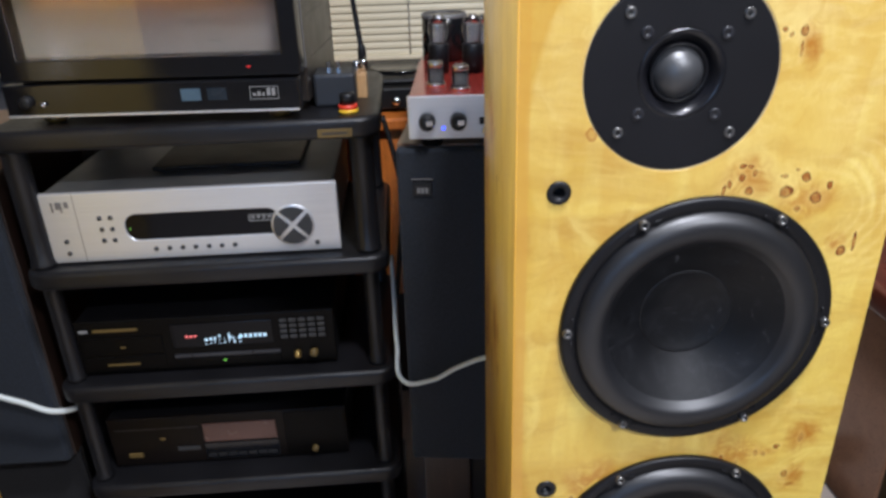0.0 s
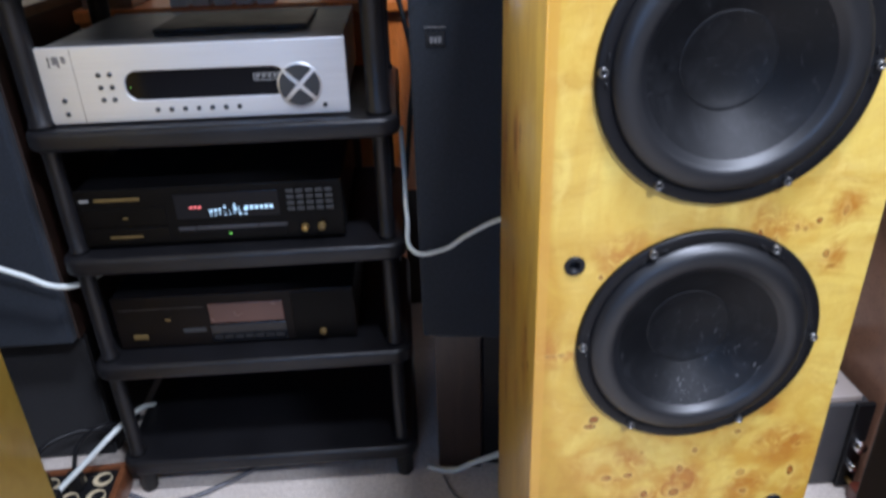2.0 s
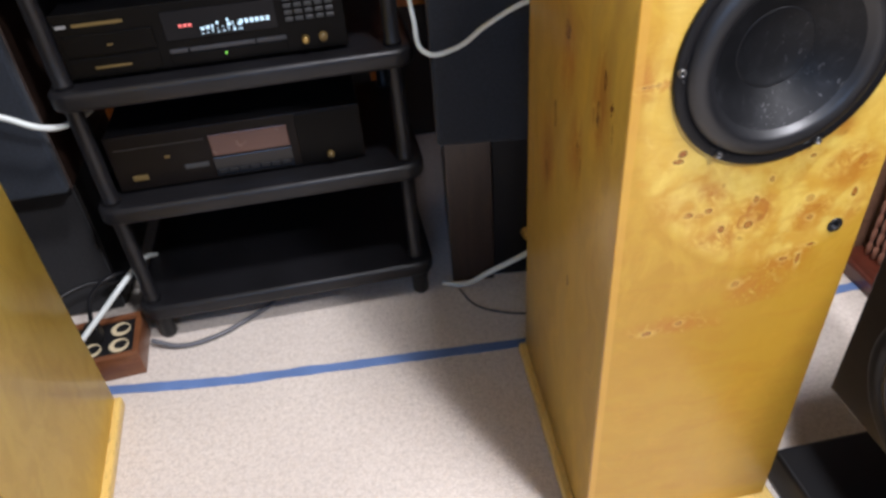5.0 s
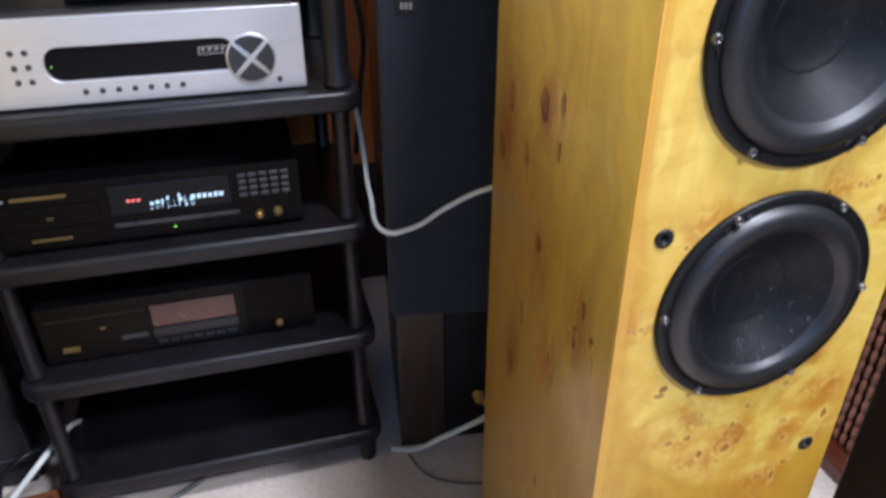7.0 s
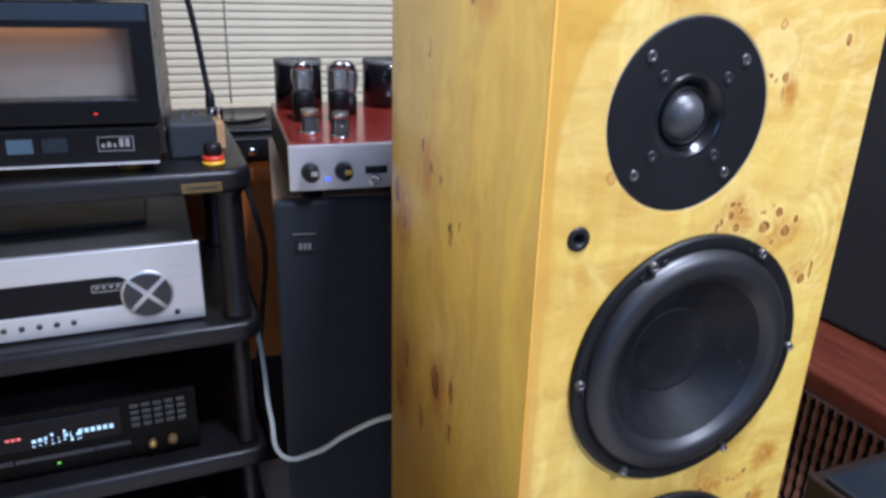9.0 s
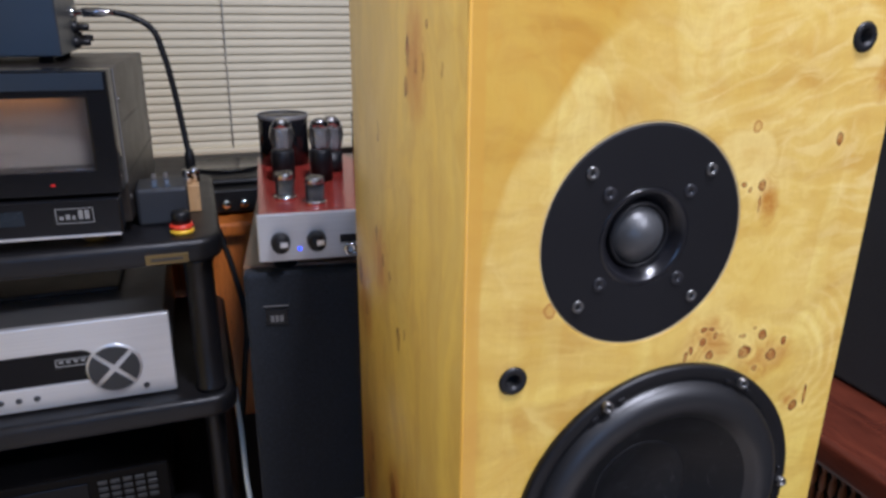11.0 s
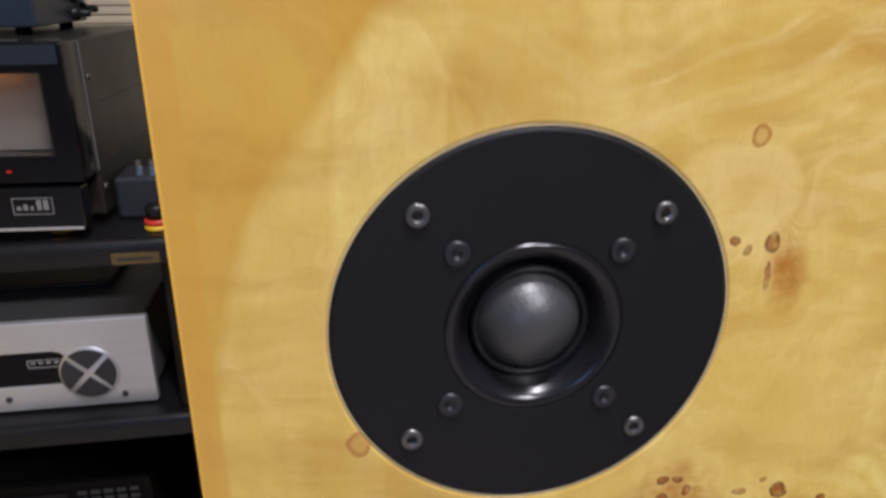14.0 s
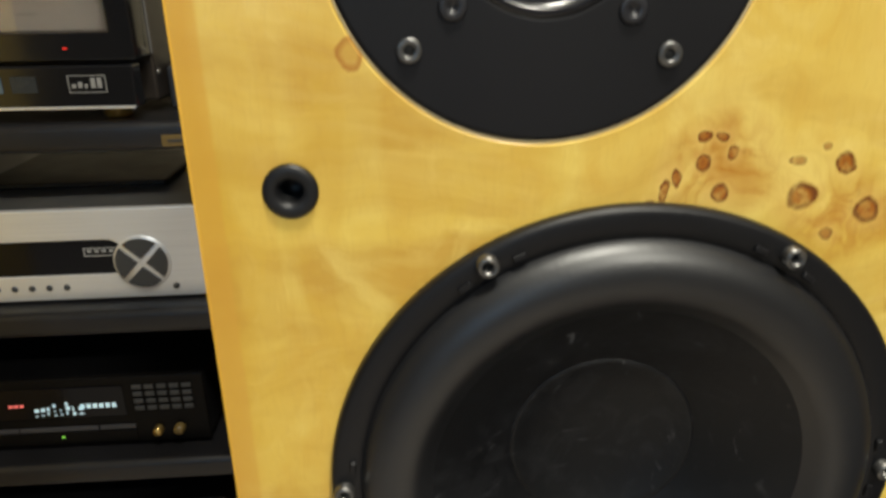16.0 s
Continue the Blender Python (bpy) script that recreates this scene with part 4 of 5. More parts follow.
for k in range(6):
    part("display_segment", box(0.252 + 0.0075 * k, 0.2570 + 0.0075 * k, -0.0021, -0.0016, 0.0590, 0.0650), LIT_WHITE, CD)
for k in range(3):
    part("display_segment", box(0.168 + 0.0065 * k, 0.1725 + 0.0065 * k, -0.0021, -0.0016, 0.0640, 0.0675), LIT_RED, CD)
key_me = mesh_of("key", box(-0.0055, 0.0055, -0.0022, 0.0, -0.0028, 0.0028, 0.0006, 1), DARK_BUTTON)
repeat("key", key_me, [(0.322 + 0.0148 * a, 0, 0.0555 + 0.0098 * b) for a in range(5) for b in range(4)], CD)
KEY_GREY = plain("lavender_grey_keys", (0.026, 0.026, 0.030), 0.42)
for x0, x1 in ((0.146, 0.172), (0.174, 0.268), (0.270, 0.313)):
    part("key_bar", box(x0, x1, -0.0026, 0.0, 0.0275, 0.0335, 0.0008), KEY_GREY, CD)
part("lower_strip", box(0.146, 0.313, -0.0016, 0.0, 0.010, 0.0255, 0.0008), PANEL, CD)
part("indicator", box(0.222, 0.2255, -0.0030, -0.0017, 0.0185, 0.0205), LIT_GREEN, CD)
knob_me = mesh_of("knob", lathe([(0, 0.010), (0.0050, 0.010), (0.0062, 0.0085), (0.0065, 0)], seg=24), GOLD_PRINT)
repeat("knob", knob_me, [(0.366, 0, 0.025)], CD, "small dull level knob")
part("knob", lathe([(0, 0.010), (0.0045, 0.010), (0.0056, 0.0085), (0.0060, 0)], (0.340, 0, 0.024), seg=24), BRASS, CD, "small brass level knob")
for x0, x1, z, m in ((0.006, 0.020, 0.081, PRINT), (0.028, 0.096, 0.081, GOLD_PRINT)):
    part("print_bar", box(x0, x1, -0.0006, 0.0002, z, z + 0.0045), m, CD)
part("print_bar", box(0.040, 0.090, -0.0026, -0.0019, 0.020, 0.0235), GOLD_PRINT, CD)
part("tray_mark", box(0.066, 0.074, -0.0036, -0.0029, 0.052, 0.0545), GOLD_PRINT, CD)
cdfoot = mesh_of("foot", rod((0, 0, 0), 0.016, 0.010), BLACK_PLASTIC)
repeat("foot", cdfoot, [(x, y, 0) for x in (0.04, CW - 0.04) for y in (0.05, 0.25)], CD)

# cassette deck
TD = component("cassette_deck", (-0.400, 1.084, 0.296), "black cassette deck with a pinkish window on the rack", "cassette deck")
part("case", box(0, CW, 0.006, 0.29, 0.010, 0.100, 0.002), BLACK_STEEL, TD)
part("front_panel", box(0, CW, 0.0, 0.0058, 0.004, 0.102, 0.002), plain("dark_brown_grey_panel", (0.0062, 0.0045, 0.0038), 0.38, spread=0.35, Specular_IOR_Level=0.14), TD)
part("tape_window", box(0.158, 0.282, -0.0022, 0.0, 0.046, 0.084, 0.001), PINK_WINDOW, TD, "pale pinkish cassette window")
part("key_panel", box(0.156, 0.284, -0.0018, 0.0, 0.008, 0.043, 0.001), BLACK_GLOSS, TD)
part("side_panel", box(0.296, 0.398, -0.0014, 0.0, 0.008, 0.098, 0.001), PANEL, TD)
repeat("key", mesh_of("key", box(-0.007, 0.007, -0.0026, 0, -0.0035, 0.0035, 0.0008, 1), BLACK_PLASTIC), [(0.168 + 0.0172 * k, -0.0018, 0.018) for k in range(7)], TD)
part("eject_key", box(0.026, 0.050, -0.0030, 0.0, 0.022, 0.031, 0.001), GOLD_PRINT, TD, "small gold eject key")
part("knob", lathe([(0, 0.010), (0.0045, 0.0098), (0.0055, 0.0085), (0.0058, 0)], (0.345, 0, 0.020), seg=24), GOLD_PRINT, TD)
part("front_mark", box(0.084, 0.092, -0.0006, 0.0002, 0.0545, 0.0590), GOLD_PRINT, TD)
part("door_seam", box(0.010, 0.150, -0.0005, 0.0002, 0.0780, 0.0792), DARK_STEEL, TD)
part("door_seam", box(0.110, 0.148, -0.0008, 0.0002, 0.0300, 0.0380, 0.0003), DARK_BUTTON, TD)
repeat("foot", cdfoot, [(x, y, 0) for x in (0.04, CW - 0.04) for y in (0.05, 0.24)], TD)

# power amplifier with a lit meter
PA = component("power_amplifier", (-0.405, 1.040, 0.906), "large dark power amplifier with a lit meter window", "amplifier")
PW = 0.400
PA.matrix_basis = pose(-0.004, 1.041, 0.906, 0, 0, -3.6) @ Matrix.Translation((-PW, 0, 0))
foot_gold = mesh_of("foot", lathe([(0, 0), (0.013, 0), (0.015, 0.003), (0.015, 0.010), (0.017, 0.013), (0, 0.013)], axis="z", seg=32), BRASS)
repeat("foot", foot_gold, [(x, y, 0) for x in (0.045, PW - 0.040) for y in (0.030, 0.27)], PA, "brass-coloured round foot")
part("base_panel", box(0, PW - 0.004, -0.004, 0.016, 0.014, 0.056, 0.002), BLACK_GLOSS, PA, "glossy black lower front panel")
part("bright_trim", box(0.002, PW - 0.006, -0.0065, -0.0036, 0.0135, 0.0162, 0.0006), ALUMINIUM, PA)
part("body", box(0.004, PW, 0.041, 0.302, 0.014, 0.192, 0.0025), plain("worn_bronze_black_steel", (0.030, 0.025, 0.022), 0.34, 0.35, spread=0.5, bump=0.35), PA, "worn dark steel cover")
frame_bm = plate([round_rect(0.0, PW, 0.060, 0.192, 0.003), round_rect(0.026, PW - 0.024, 0.087, 0.170, 0.002)], 0.0, 0.0405, 0.0015, True)
part("meter_frame", frame_bm, BLACK_GLOSS, PA, "black meter surround")
part("top_band", box(0.004, PW - 0.004, -0.0022, -0.0002, 0.1722, 0.190, 0.0008), BLUE_STEEL, PA)
part("meter_card", box(0.0265, PW - 0.0245, 0.028, 0.0335, 0.0875, 0.1695), METER_CARD, PA, "cream meter scale")
lamp = part("meter_lamp", box(0.050, 0.350, 0.008, 0.024, 0.1680, 0.1693), glow("warm_meter_lamp", (1.0, 0.42, 0.12), 11.0), PA, "warm lamp strip above the meter scale")
pane = part("meter_glass", box(0.0265, PW - 0.0245, 0.002, 0.0042, 0.0875, 0.1695), GLASS, PA)
pane.visible_shadow = False
part("meter_lip", box(0.024, PW - 0.022, -0.0012, 0.0016, 0.1645, 0.1715, 0.0005), BLACK_GLOSS, PA)
part("edge_trim", box(PW - 0.0006, PW + 0.0010, 0.0395, 0.0410, 0.062, 0.191, 0.0003), GREY_STEEL, PA, "bright edge along the cover")
for k in range(17):
    for half in (0.040, 0.210):
        a = k / 16
        x = half + 0.150 * a
        z = 0.118 + 0.012 * math.sin(math.pi * a)
        part("scale_mark", box(x, x + 0.0011, 0.0274, 0.0279, z, z + (0.0065 if k % 4 == 0 else 0.0035)), INK, PA)
for x0 in (0.105, 0.275):
    part("scale_print", box(x0, x0 + 0.022, 0.0274, 0.0279, 0.102, 0.1045), INK, PA)
part("indicator", box(0.330, 0.334, -0.0012, 0.0002, 0.0710, 0.0730), LIT_DIM_RED, PA)
for x0 in (0.238, 0.273):
    part("lit_display", box(x0, x0 + 0.026, -0.0050, -0.0038, 0.0300, 0.0460), LIT_TEAL if x0 < 0.25 else DARK_KEY, PA, "pale blue lit key" if x0 < 0.25 else "dark key")
badge = part("badge", plate([round_rect(0.330, 0.368, 0.0295, 0.0465, 0.0006), round_rect(0.3308, 0.3672, 0.0303, 0.0457, 0.0004)], -0.0046, -0.0038, 0, True), PRINT, PA)
for k, (w, h) in enumerate(((0.004, 0.004), (0.004, 0.006), (0.003, 0.004), (0.0045, 0.010), (0.0045, 0.010))):
    part("badge_bar", box(0.3335 + 0.0064 * k, 0.3335 + 0.0064 * k + w, -0.0046, -0.0038, 0.034, 0.034 + h), PRINT, PA)
switch_bm = lathe([(0, 0.009), (0.006, 0.009), (0.008, 0.0075), (0.0085, 0.0)], (0.030, -0.004, 0.034), seg=24)
part("switch", switch_bm, BLACK_PLASTIC, PA)
part("switch", lathe([(0, 0.006), (0.0030, 0.006), (0.0035, 0)], (0.052, -0.004, 0.030), seg=16), CHROME, PA)
part("side_seam", box(PW - 0.0002, PW + 0.0006, 0.075, 0.20, 0.1270, 0.1282), DARK_STEEL, PA)
part("side_seam", box(PW - 0.0002, PW + 0.0006, 0.060, 0.30, 0.0685, 0.0697), DARK_STEEL, PA)
side_screw = mesh_of("side_screw", lathe([(0, 0.0016), (0.0030, 0.0014), (0.0040, 0.0004), (0.0040, -0.001)], axis="x", seg=16), STEEL)
repeat("side_screw", side_screw, [(PW, 0.054, 0.155), (PW, 0.052, 0.042), (PW, 0.285, 0.150), (PW, 0.29, 0.085)], PA)

# blue-grey unit on the amplifier, with its sockets
UN = component("phono_stage", (-0.312, 1.14, 1.098), "blue-grey metal unit with sockets, on top of the power amplifier", "preamplifier")
repeat("foot", mesh_of("foot", rod((0, 0, 0), 0.008, 0.008, seg=16), RUBBER), [(x, y, 0) for x in (0.02, 0.235) for y in (0.02, 0.15)], UN)
part("case", box(0, 0.255, 0, 0.17, 0.008, 0.075, 0.002), BLUE_STEEL, UN)
for k, (y, z) in enumerate(((0.125, 0.018), (0.125, 0.055), (0.125, 0.037), (0.155, 0.022))):
    s = part("socket", lathe([(0, 0.018), (0.0035, 0.018), (0.0045, 0.016), (0.0045, 0.006), (0.008, 0.005), (0.008, 0)], (0.255, y, z), axis="x", seg=20), CHROME if k == 1 else BLACK_PLASTIC, UN)
plug_at = Vector((-0.312 + 0.255, 1.14 + 0.125, 1.098 + 0.055))
cable = thing("audio_cable", plug_at, "black audio cable looping down from the unit's socket to the shelf", "cable")
part("plug", lathe([(0.004, 0.012), (0.0062, 0.013), (0.0062, 0.034), (0.0045, 0.042), (0.0035, 0.055), (0, 0.055)], axis="x", seg=20), CHROME, cable)
part("lead", tube([(0.05, 0, 0), (0.070, 0, -0.005), (0.094, 0, -0.021), (0.104, -0.001, -0.050), (0.111, -0.001, -0.086), (0.119, -0.003, -0.150), (0.124, -0.008, -0.195)], 0.0042), RUBBER, cable)
part("boot", lathe([(0.0042, 0), (0.0068, 0.004), (0.0068, 0.022), (0.0046, 0.030)], (0.124, -0.010, -0.212), axis="z", seg=16), BLACK_PLASTIC, cable)

# odds and ends at the end of the top shelf
ad = thing("power_adapter", (0.032, 1.135, 0.906), "black cube power adapter lying with its prongs up", "power adapter")
part("case", box(-0.030, 0.030, -0.030, 0.032, 0.0, 0.047, 0.005, 3), plain("adapter_plastic", (0.020, 0.022, 0.026), 0.45, bump=0.3), ad)
for x in (-0.008, 0.006):
    part("prong", box(x - 0.003, x + 0.003, -0.003, -0.0015, 0.046, 0.060, 0.0005), CHROME, ad)
blk = thing("wood_block", (0.066, 1.175, 0.906), "small pale wooden block holding metal plugs", "wood block")
part("block", box(-0.010, 0.010, -0.018, 0.016, 0, 0.036, 0.0015), LIGHT_BLOCK, blk)
part("block_top", box(-0.030, -0.0105, -0.012, 0.012, 0.030, 0.0365, 0.001), LIGHT_BLOCK, blk)
for dx, dy in ((-0.004, -0.006), (0.006, 0.006)):
    part("plug", lathe([(0, 0.018), (0.005, 0.018), (0.006, 0.014), (0.006, 0.0), (0, 0)], (dx, dy, 0.0362), axis="z", seg=16), CHROME, blk)
cap = thing("cap", (0.052, 1.068, 0.906), "black cap with red and yellow bands standing on the shelf", "cap")
part("yellow_band", lathe([(0, 0), (0.0125, 0), (0.0140, 0.002), (0.0140, 0.005), (0.012, 0.0058), (0, 0.0058)], axis="z", seg=32), YELLOW_BAND, cap, "yellow band")
part("red_band", lathe([(0, 0.006), (0.0125, 0.006), (0.0138, 0.008), (0.0130, 0.012), (0, 0.0122)], axis="z", seg=32), RED_BAND, cap, "red band")
part("top", lathe([(0, 0.0124), (0.0108, 0.0124), (0.0110, 0.024), (0.0095, 0.027), (0, 0.0275)], axis="z", seg=32), BLACK_PLASTIC, cap)


# ---------------------------------------------------------------- grilled loudspeakers beside the rack, and the valve amplifier
def grilled_speaker(at, w, d, h, label):
    t = thing("grilled_speaker", at, label, "loudspeaker", "pair of dark grilled loudspeakers")
    part("cabinet", box(0, w, 0.024, d, 0, h - 0.018, 0.002), WALNUT, t, "dark walnut cabinet")
    part("top_board", box(0, w, 0.024, d, h - 0.0178, h, 0.002), TAN_WOOD, t, "tan veneered top board")
    part("grille", box(0.001, w - 0.001, 0.0, 0.0235, 0.004, h - 0.001, 0.006, 3), GRILLE, t, "dark blue-grey cloth grille")
    return t


j = grilled_speaker((0.108, 1.008, 0.335), 0.30, 0.40, 0.533, "dark cloth-grilled loudspeaker carrying a small valve amplifier")
j.matrix_basis = pose(0.113, 1.008, 0.335, 0, 0, -8.0)
bd = part("badge", box(0.024, 0.050, -0.003, 0.001, 0.466, 0.486, 0.001), BLACK_PLASTIC, j)
part("badge_line", box(0.022, 0.051, -0.0016, 0.0005, 0.4895, 0.4905), PRINT, j)
for k in range(3):
    part("badge_bar", box(0.0295 + 0.0055 * k, 0.0335 + 0.0055 * k, -0.0038, -0.0028, 0.4705, 0.4785), PRINT, j)
low = thing("speaker_plinth_box", (0.116, 1.068, 0), "dark brown box under the grilled loudspeaker", "cabinet")
low.matrix_basis = pose(0.133, 1.070, 0, 0, 0, -8.0)
part("side_board", box(0.0, 0.082, 0.0, 0.33, 0.0, 0.332, 0.003), WALNUT, low)
part("panel", box(0.0825, 0.275, 0.012, 0.33, 0.0, 0.332, 0.003), BLACK_STEEL, low)
part("binding_post", lathe([(0, 0.020), (0.006, 0.020), (0.008, 0.017), (0.008, 0.006), (0.011, 0.005), (0.011, 0)], (0.145, 0.012, 0.100), seg=20), BRASS, low, "brass binding post")
part("binding_post", lathe([(0, 0.016), (0.005, 0.016), (0.007, 0.013), (0.007, 0)], (0.157, 0.012, 0.088), seg=20), BRASS, low, "brass binding post")
jl = grilled_speaker((-0.80, 1.10, 0.300), 0.315, 0.40, 0.54, "dark cloth-grilled loudspeaker standing beyond the rack")
low2 = thing("speaker_plinth_box", (-0.80, 1.16, 0), "black box under the far grilled loudspeaker", "cabinet")
part("case", box(0, 0.30, 0.013, 0.33, 0, 0.298, 0.003), BLACK_STEEL, low2)
part("front_panel", box(0.004, 0.296, 0.0, 0.0125, 0.004, 0.294, 0.003), BLACK_CLOTH, low2)

V = thing("valve_amplifier", (0.134, 1.000, 0.868), "small valve amplifier with a red lacquered top and silver front", "amplifier")
V.matrix_basis = pose(0.1335, 1.000, 0.868, 0, 0, -5.0)
VW, VD = 0.265, 0.335
repeat("foot", mesh_of("foot", rod((0, 0, 0), 0.014, 0.0145, seg=20), RUBBER), [(x, y, 0) for x in (0.03, VW - 0.03) for y in (0.03, VD - 0.03)], V)
part("front_panel", box(0, VW, 0, 0.006, 0.014, 0.071, 0.0016), ALUMINIUM, V, "silver front panel")
part("chassis", box(0.002, VW - 0.002, 0.0065, VD, 0.0145, 0.066, 0.002), BLACK_STEEL, V)
part("top_plate", box(0.003, VW - 0.003, 0.0066, VD - 0.002, 0.0665, 0.0710, 0.001), RED_LACQUER, V, "glossy red top plate")
for x in (0.0255, 0.0665):
    kb = part("knob", lathe([(0, 0.017), (0.0085, 0.017), (0.0100, 0.0150), (0.0112, 0.002), (0.0112, 0)], (x, 0, 0.038), seg=32), BLACK_PLASTIC, V, "black pointer knob")
    part("pointer", box(x - 0.001, x + 0.0085, -0.0185, -0.0168, 0.036, 0.043, 0.0008), CHROME, kb)
part("indicator", lathe([(0, 0.002), (0.0018, 0.0016), (0.0022, 0)], (0.047, 0, 0.028), seg=16), LIT_BLUE, V, "blue power light")
jk = part("headphone_jack", lathe([(0.0035, -0.004), (0.0035, 0.003), (0.0075, 0.0026), (0.0085, 0.0)], (0.106, 0, 0.024), seg=24), CHROME, V)
part("jack_recess", lathe([(0, -0.002), (0.0036, -0.002)], (0.106, 0, 0.024), seg=16), BLACK_PLASTIC, V)
part("jack", box(0.094, 0.122, -0.0012, 0.0, 0.0325, 0.0425, 0.0005), BLACK_PLASTIC, V)


VALVE_PLATE = plain("grey_valve_plates", (0.045, 0.043, 0.043), 0.45)


def valve(at, r, h, label, tall=False):
    """Thin-walled glass with its plates; a short one ends flat under a bright rim, a tall one in a balloon."""
    x, y, z = at
    if tall:
        out = [(r * 0.80, 0.0), (r * 0.82, h * 0.10), (r, h * 0.42), (r * 0.98, h * 0.60), (r * 0.78, h * 0.84), (r * 0.40, h * 0.97), (0, h)]
    else:
        out = [(r, 0.0), (r, h * 0.84), (r * 0.93, h * 0.95), (r * 0.70, h), (0, h)]
    inn = [(max(a - 0.0009, 0), b - 0.0009) for a, b in reversed(out[1:])] + [(out[0][0] - 0.0009, 0.0)]
    v = part("valve", lathe(out + inn + [out[0]], at, "z", 28), GLASS, V, label)
    v.visible_shadow = False
    k = 0.36 if tall else 0.55
    part("plates", box(x - r * k, x + r * k, y - r * 0.3, y + r * 0.3, z + 0.003, z + h * (0.62 if tall else 0.70), 0.001), VALVE_PLATE, v)
    if tall:
        part("getter", lathe([(r * 0.50, h * 0.84), (r * 0.36, h * 0.92), (0, h * 0.955)], at, "z", 24), CHROME, v)
    else:
        part("socket", lathe([(0, -0.0004), (r * 1.18, -0.0004), (r * 1.2, 0.003), (r * 1.02, 0.004)], at, "z", 24), CHROME, v)
        part("getter", lathe([(r * 0.88, h * 0.80), (r * 0.88, h * 0.88), (r * 0.80, h * 0.94), (r * 0.6, h * 0.955), (0, h * 0.955)], at, "z", 24), CHROME, v, "silvered top of the valve")
    return v


for x, y in ((0.036, 0.070), (0.070, 0.040), (0.190, 0.055)):
    valve((x, y, 0.0715), 0.0115, 0.033, "short silver-topped small valve")
for x, y in ((0.038, 0.165), (0.088, 0.160)):
    part("valve_base", lathe([(0, 0), (0.0152, 0), (0.0152, 0.040), (0.0140, 0.042), (0, 0.042)], (x, y, 0.0712), "z", 28), RUBBER, V, "black valve base")
    valve((x, y, 0.1135), 0.0155, 0.042, "tall clear power valve", True)
valve((0.108, 0.215, 0.1000), 0.0170, 0.050, "tall clear power valve", True)
part("valve_base", lathe([(0, 0), (0.0150, 0), (0.0150, 0.027), (0, 0.028)], (0.108, 0.215, 0.0712), "z", 28), RUBBER, V, "black valve base")
for x, y in ((0.044, 0.285), (0.182, 0.285)):
    can = part("transformer_can", lathe([(0, 0), (0.036, 0), (0.036, 0.070), (0.034, 0.072), (0, 0.072)], (x, y, 0.0712), "z", 40), BLACK_GLOSS, V, "glossy black transformer can")
    part("can_rim", lathe([(0.0362, 0.067), (0.0366, 0.068), (0.0366, 0.0725), (0.0345, 0.0735), (0.0340, 0.0722)], (x, y, 0.0712), "z", 40), GREY_STEEL, can, "grey rim")
part("choke", box(0.092, 0.122, 0.268, 0.31, 0.0712, 0.132, 0.003), BLACK_STEEL, V)

# sideboard behind the rack with a black component
sb = thing("sideboard", (-0.55, 1.44, 0), "orange-stained wooden sideboard with dark doors behind the rack", "sideboard")
part("top_board", box(-0.02, 0.80, -0.020, 0.38, 0.784, 0.808, 0.006, 3), ORANGE_WOOD, sb)
part("body", box(0.0, 0.78, 0.0, 0.37, 0.42, 0.783, 0.003), ORANGE_WOOD, sb)
# unseen board, added to darken the gap under the sideboard
part("dark_gap_board", box(0.0, 0.78, 0.235, 0.253, 0.0, 0.4195, 0.002), DARK_BROWN, sb, "very dark board added to keep the gap under the body dark")
for x, y in ((0.02, 0.02), (0.60, 0.02), (0.02, 0.31), (0.60, 0.31)):
    part("leg", lathe([(0, 0), (0.016, 0), (0.024, 0.419), (0, 0.419)], (x + 0.02, y + 0.02, 0), "z", 20), ORANGE_WOOD, sb)
for x0, x1, knob in ((0.02, 0.285, 0.262), (0.295, 0.560, 0.318)):
    dr = part("door", box(x0, x1, -0.014, -0.0005, 0.435, 0.775, 0.004), DARK_BROWN, sb, "very dark brown door")
    part("handle", lathe([(0, 0.020), (0.008, 0.020), (0.010, 0.014), (0.006, 0.004), (0.006, 0)], (knob, -0.014, 0.60), seg=20), BRASS, dr)
bc = thing("black_component", (0.055, 1.47, 0.808), "black component with two knobs and a lidded top on the sideboard", "audio component")
part("case", box(-0.10, 0.175, 0.0, 0.28, 0.006, 0.048, 0.004), BLACK_PLASTIC, bc)
part("lid", box(-0.095, 0.17, 0.03, 0.27, 0.0485, 0.060, 0.006), BLACK_PLASTIC, bc)
part("dish", lathe([(0, 0.0), (0.062, 0.0), (0.066, 0.002), (0.066, 0.005), (0.064, 0.006), (0.058, 0.004), (0, 0.003)], (0.075, 0.14, 0.0602), "z", 48), BLACK_GLOSS, bc, "round black dish")
part("end_block", box(0.150, 0.182, 0.02, 0.10, 0.0605, 0.088, 0.003), plain("teal_grey_plastic", (0.10, 0.15, 0.16), 0.4), bc, "teal-grey block")
repeat("foot", mesh_of("foot", rod((0, 0, 0), 0.010, 0.0065, seg=16), RUBBER), [(x, y, 0) for x in (-0.07, 0.14) for y in (0.04, 0.24)], bc)
repeat("knob", mesh_of("knob", lathe([(0, 0.014), (0.007, 0.0135), (0.008, 0.011), (0.008, 0)], seg=24), CHROME), [(0.062, 0, 0.024), (0.092, 0, 0.024)], bc)
cs = thing("white_case_row", (-0.31, 1.42, 0.808), "row of small white cases standing on the sideboard", "cases")
for k in range(5):
    part("case", box(0.039 * k, 0.039 * k + 0.031, 0.0, 0.06, 0.0, 0.026 - 0.002 * (k % 2), 0.002), WHITE_TRIM, cs)
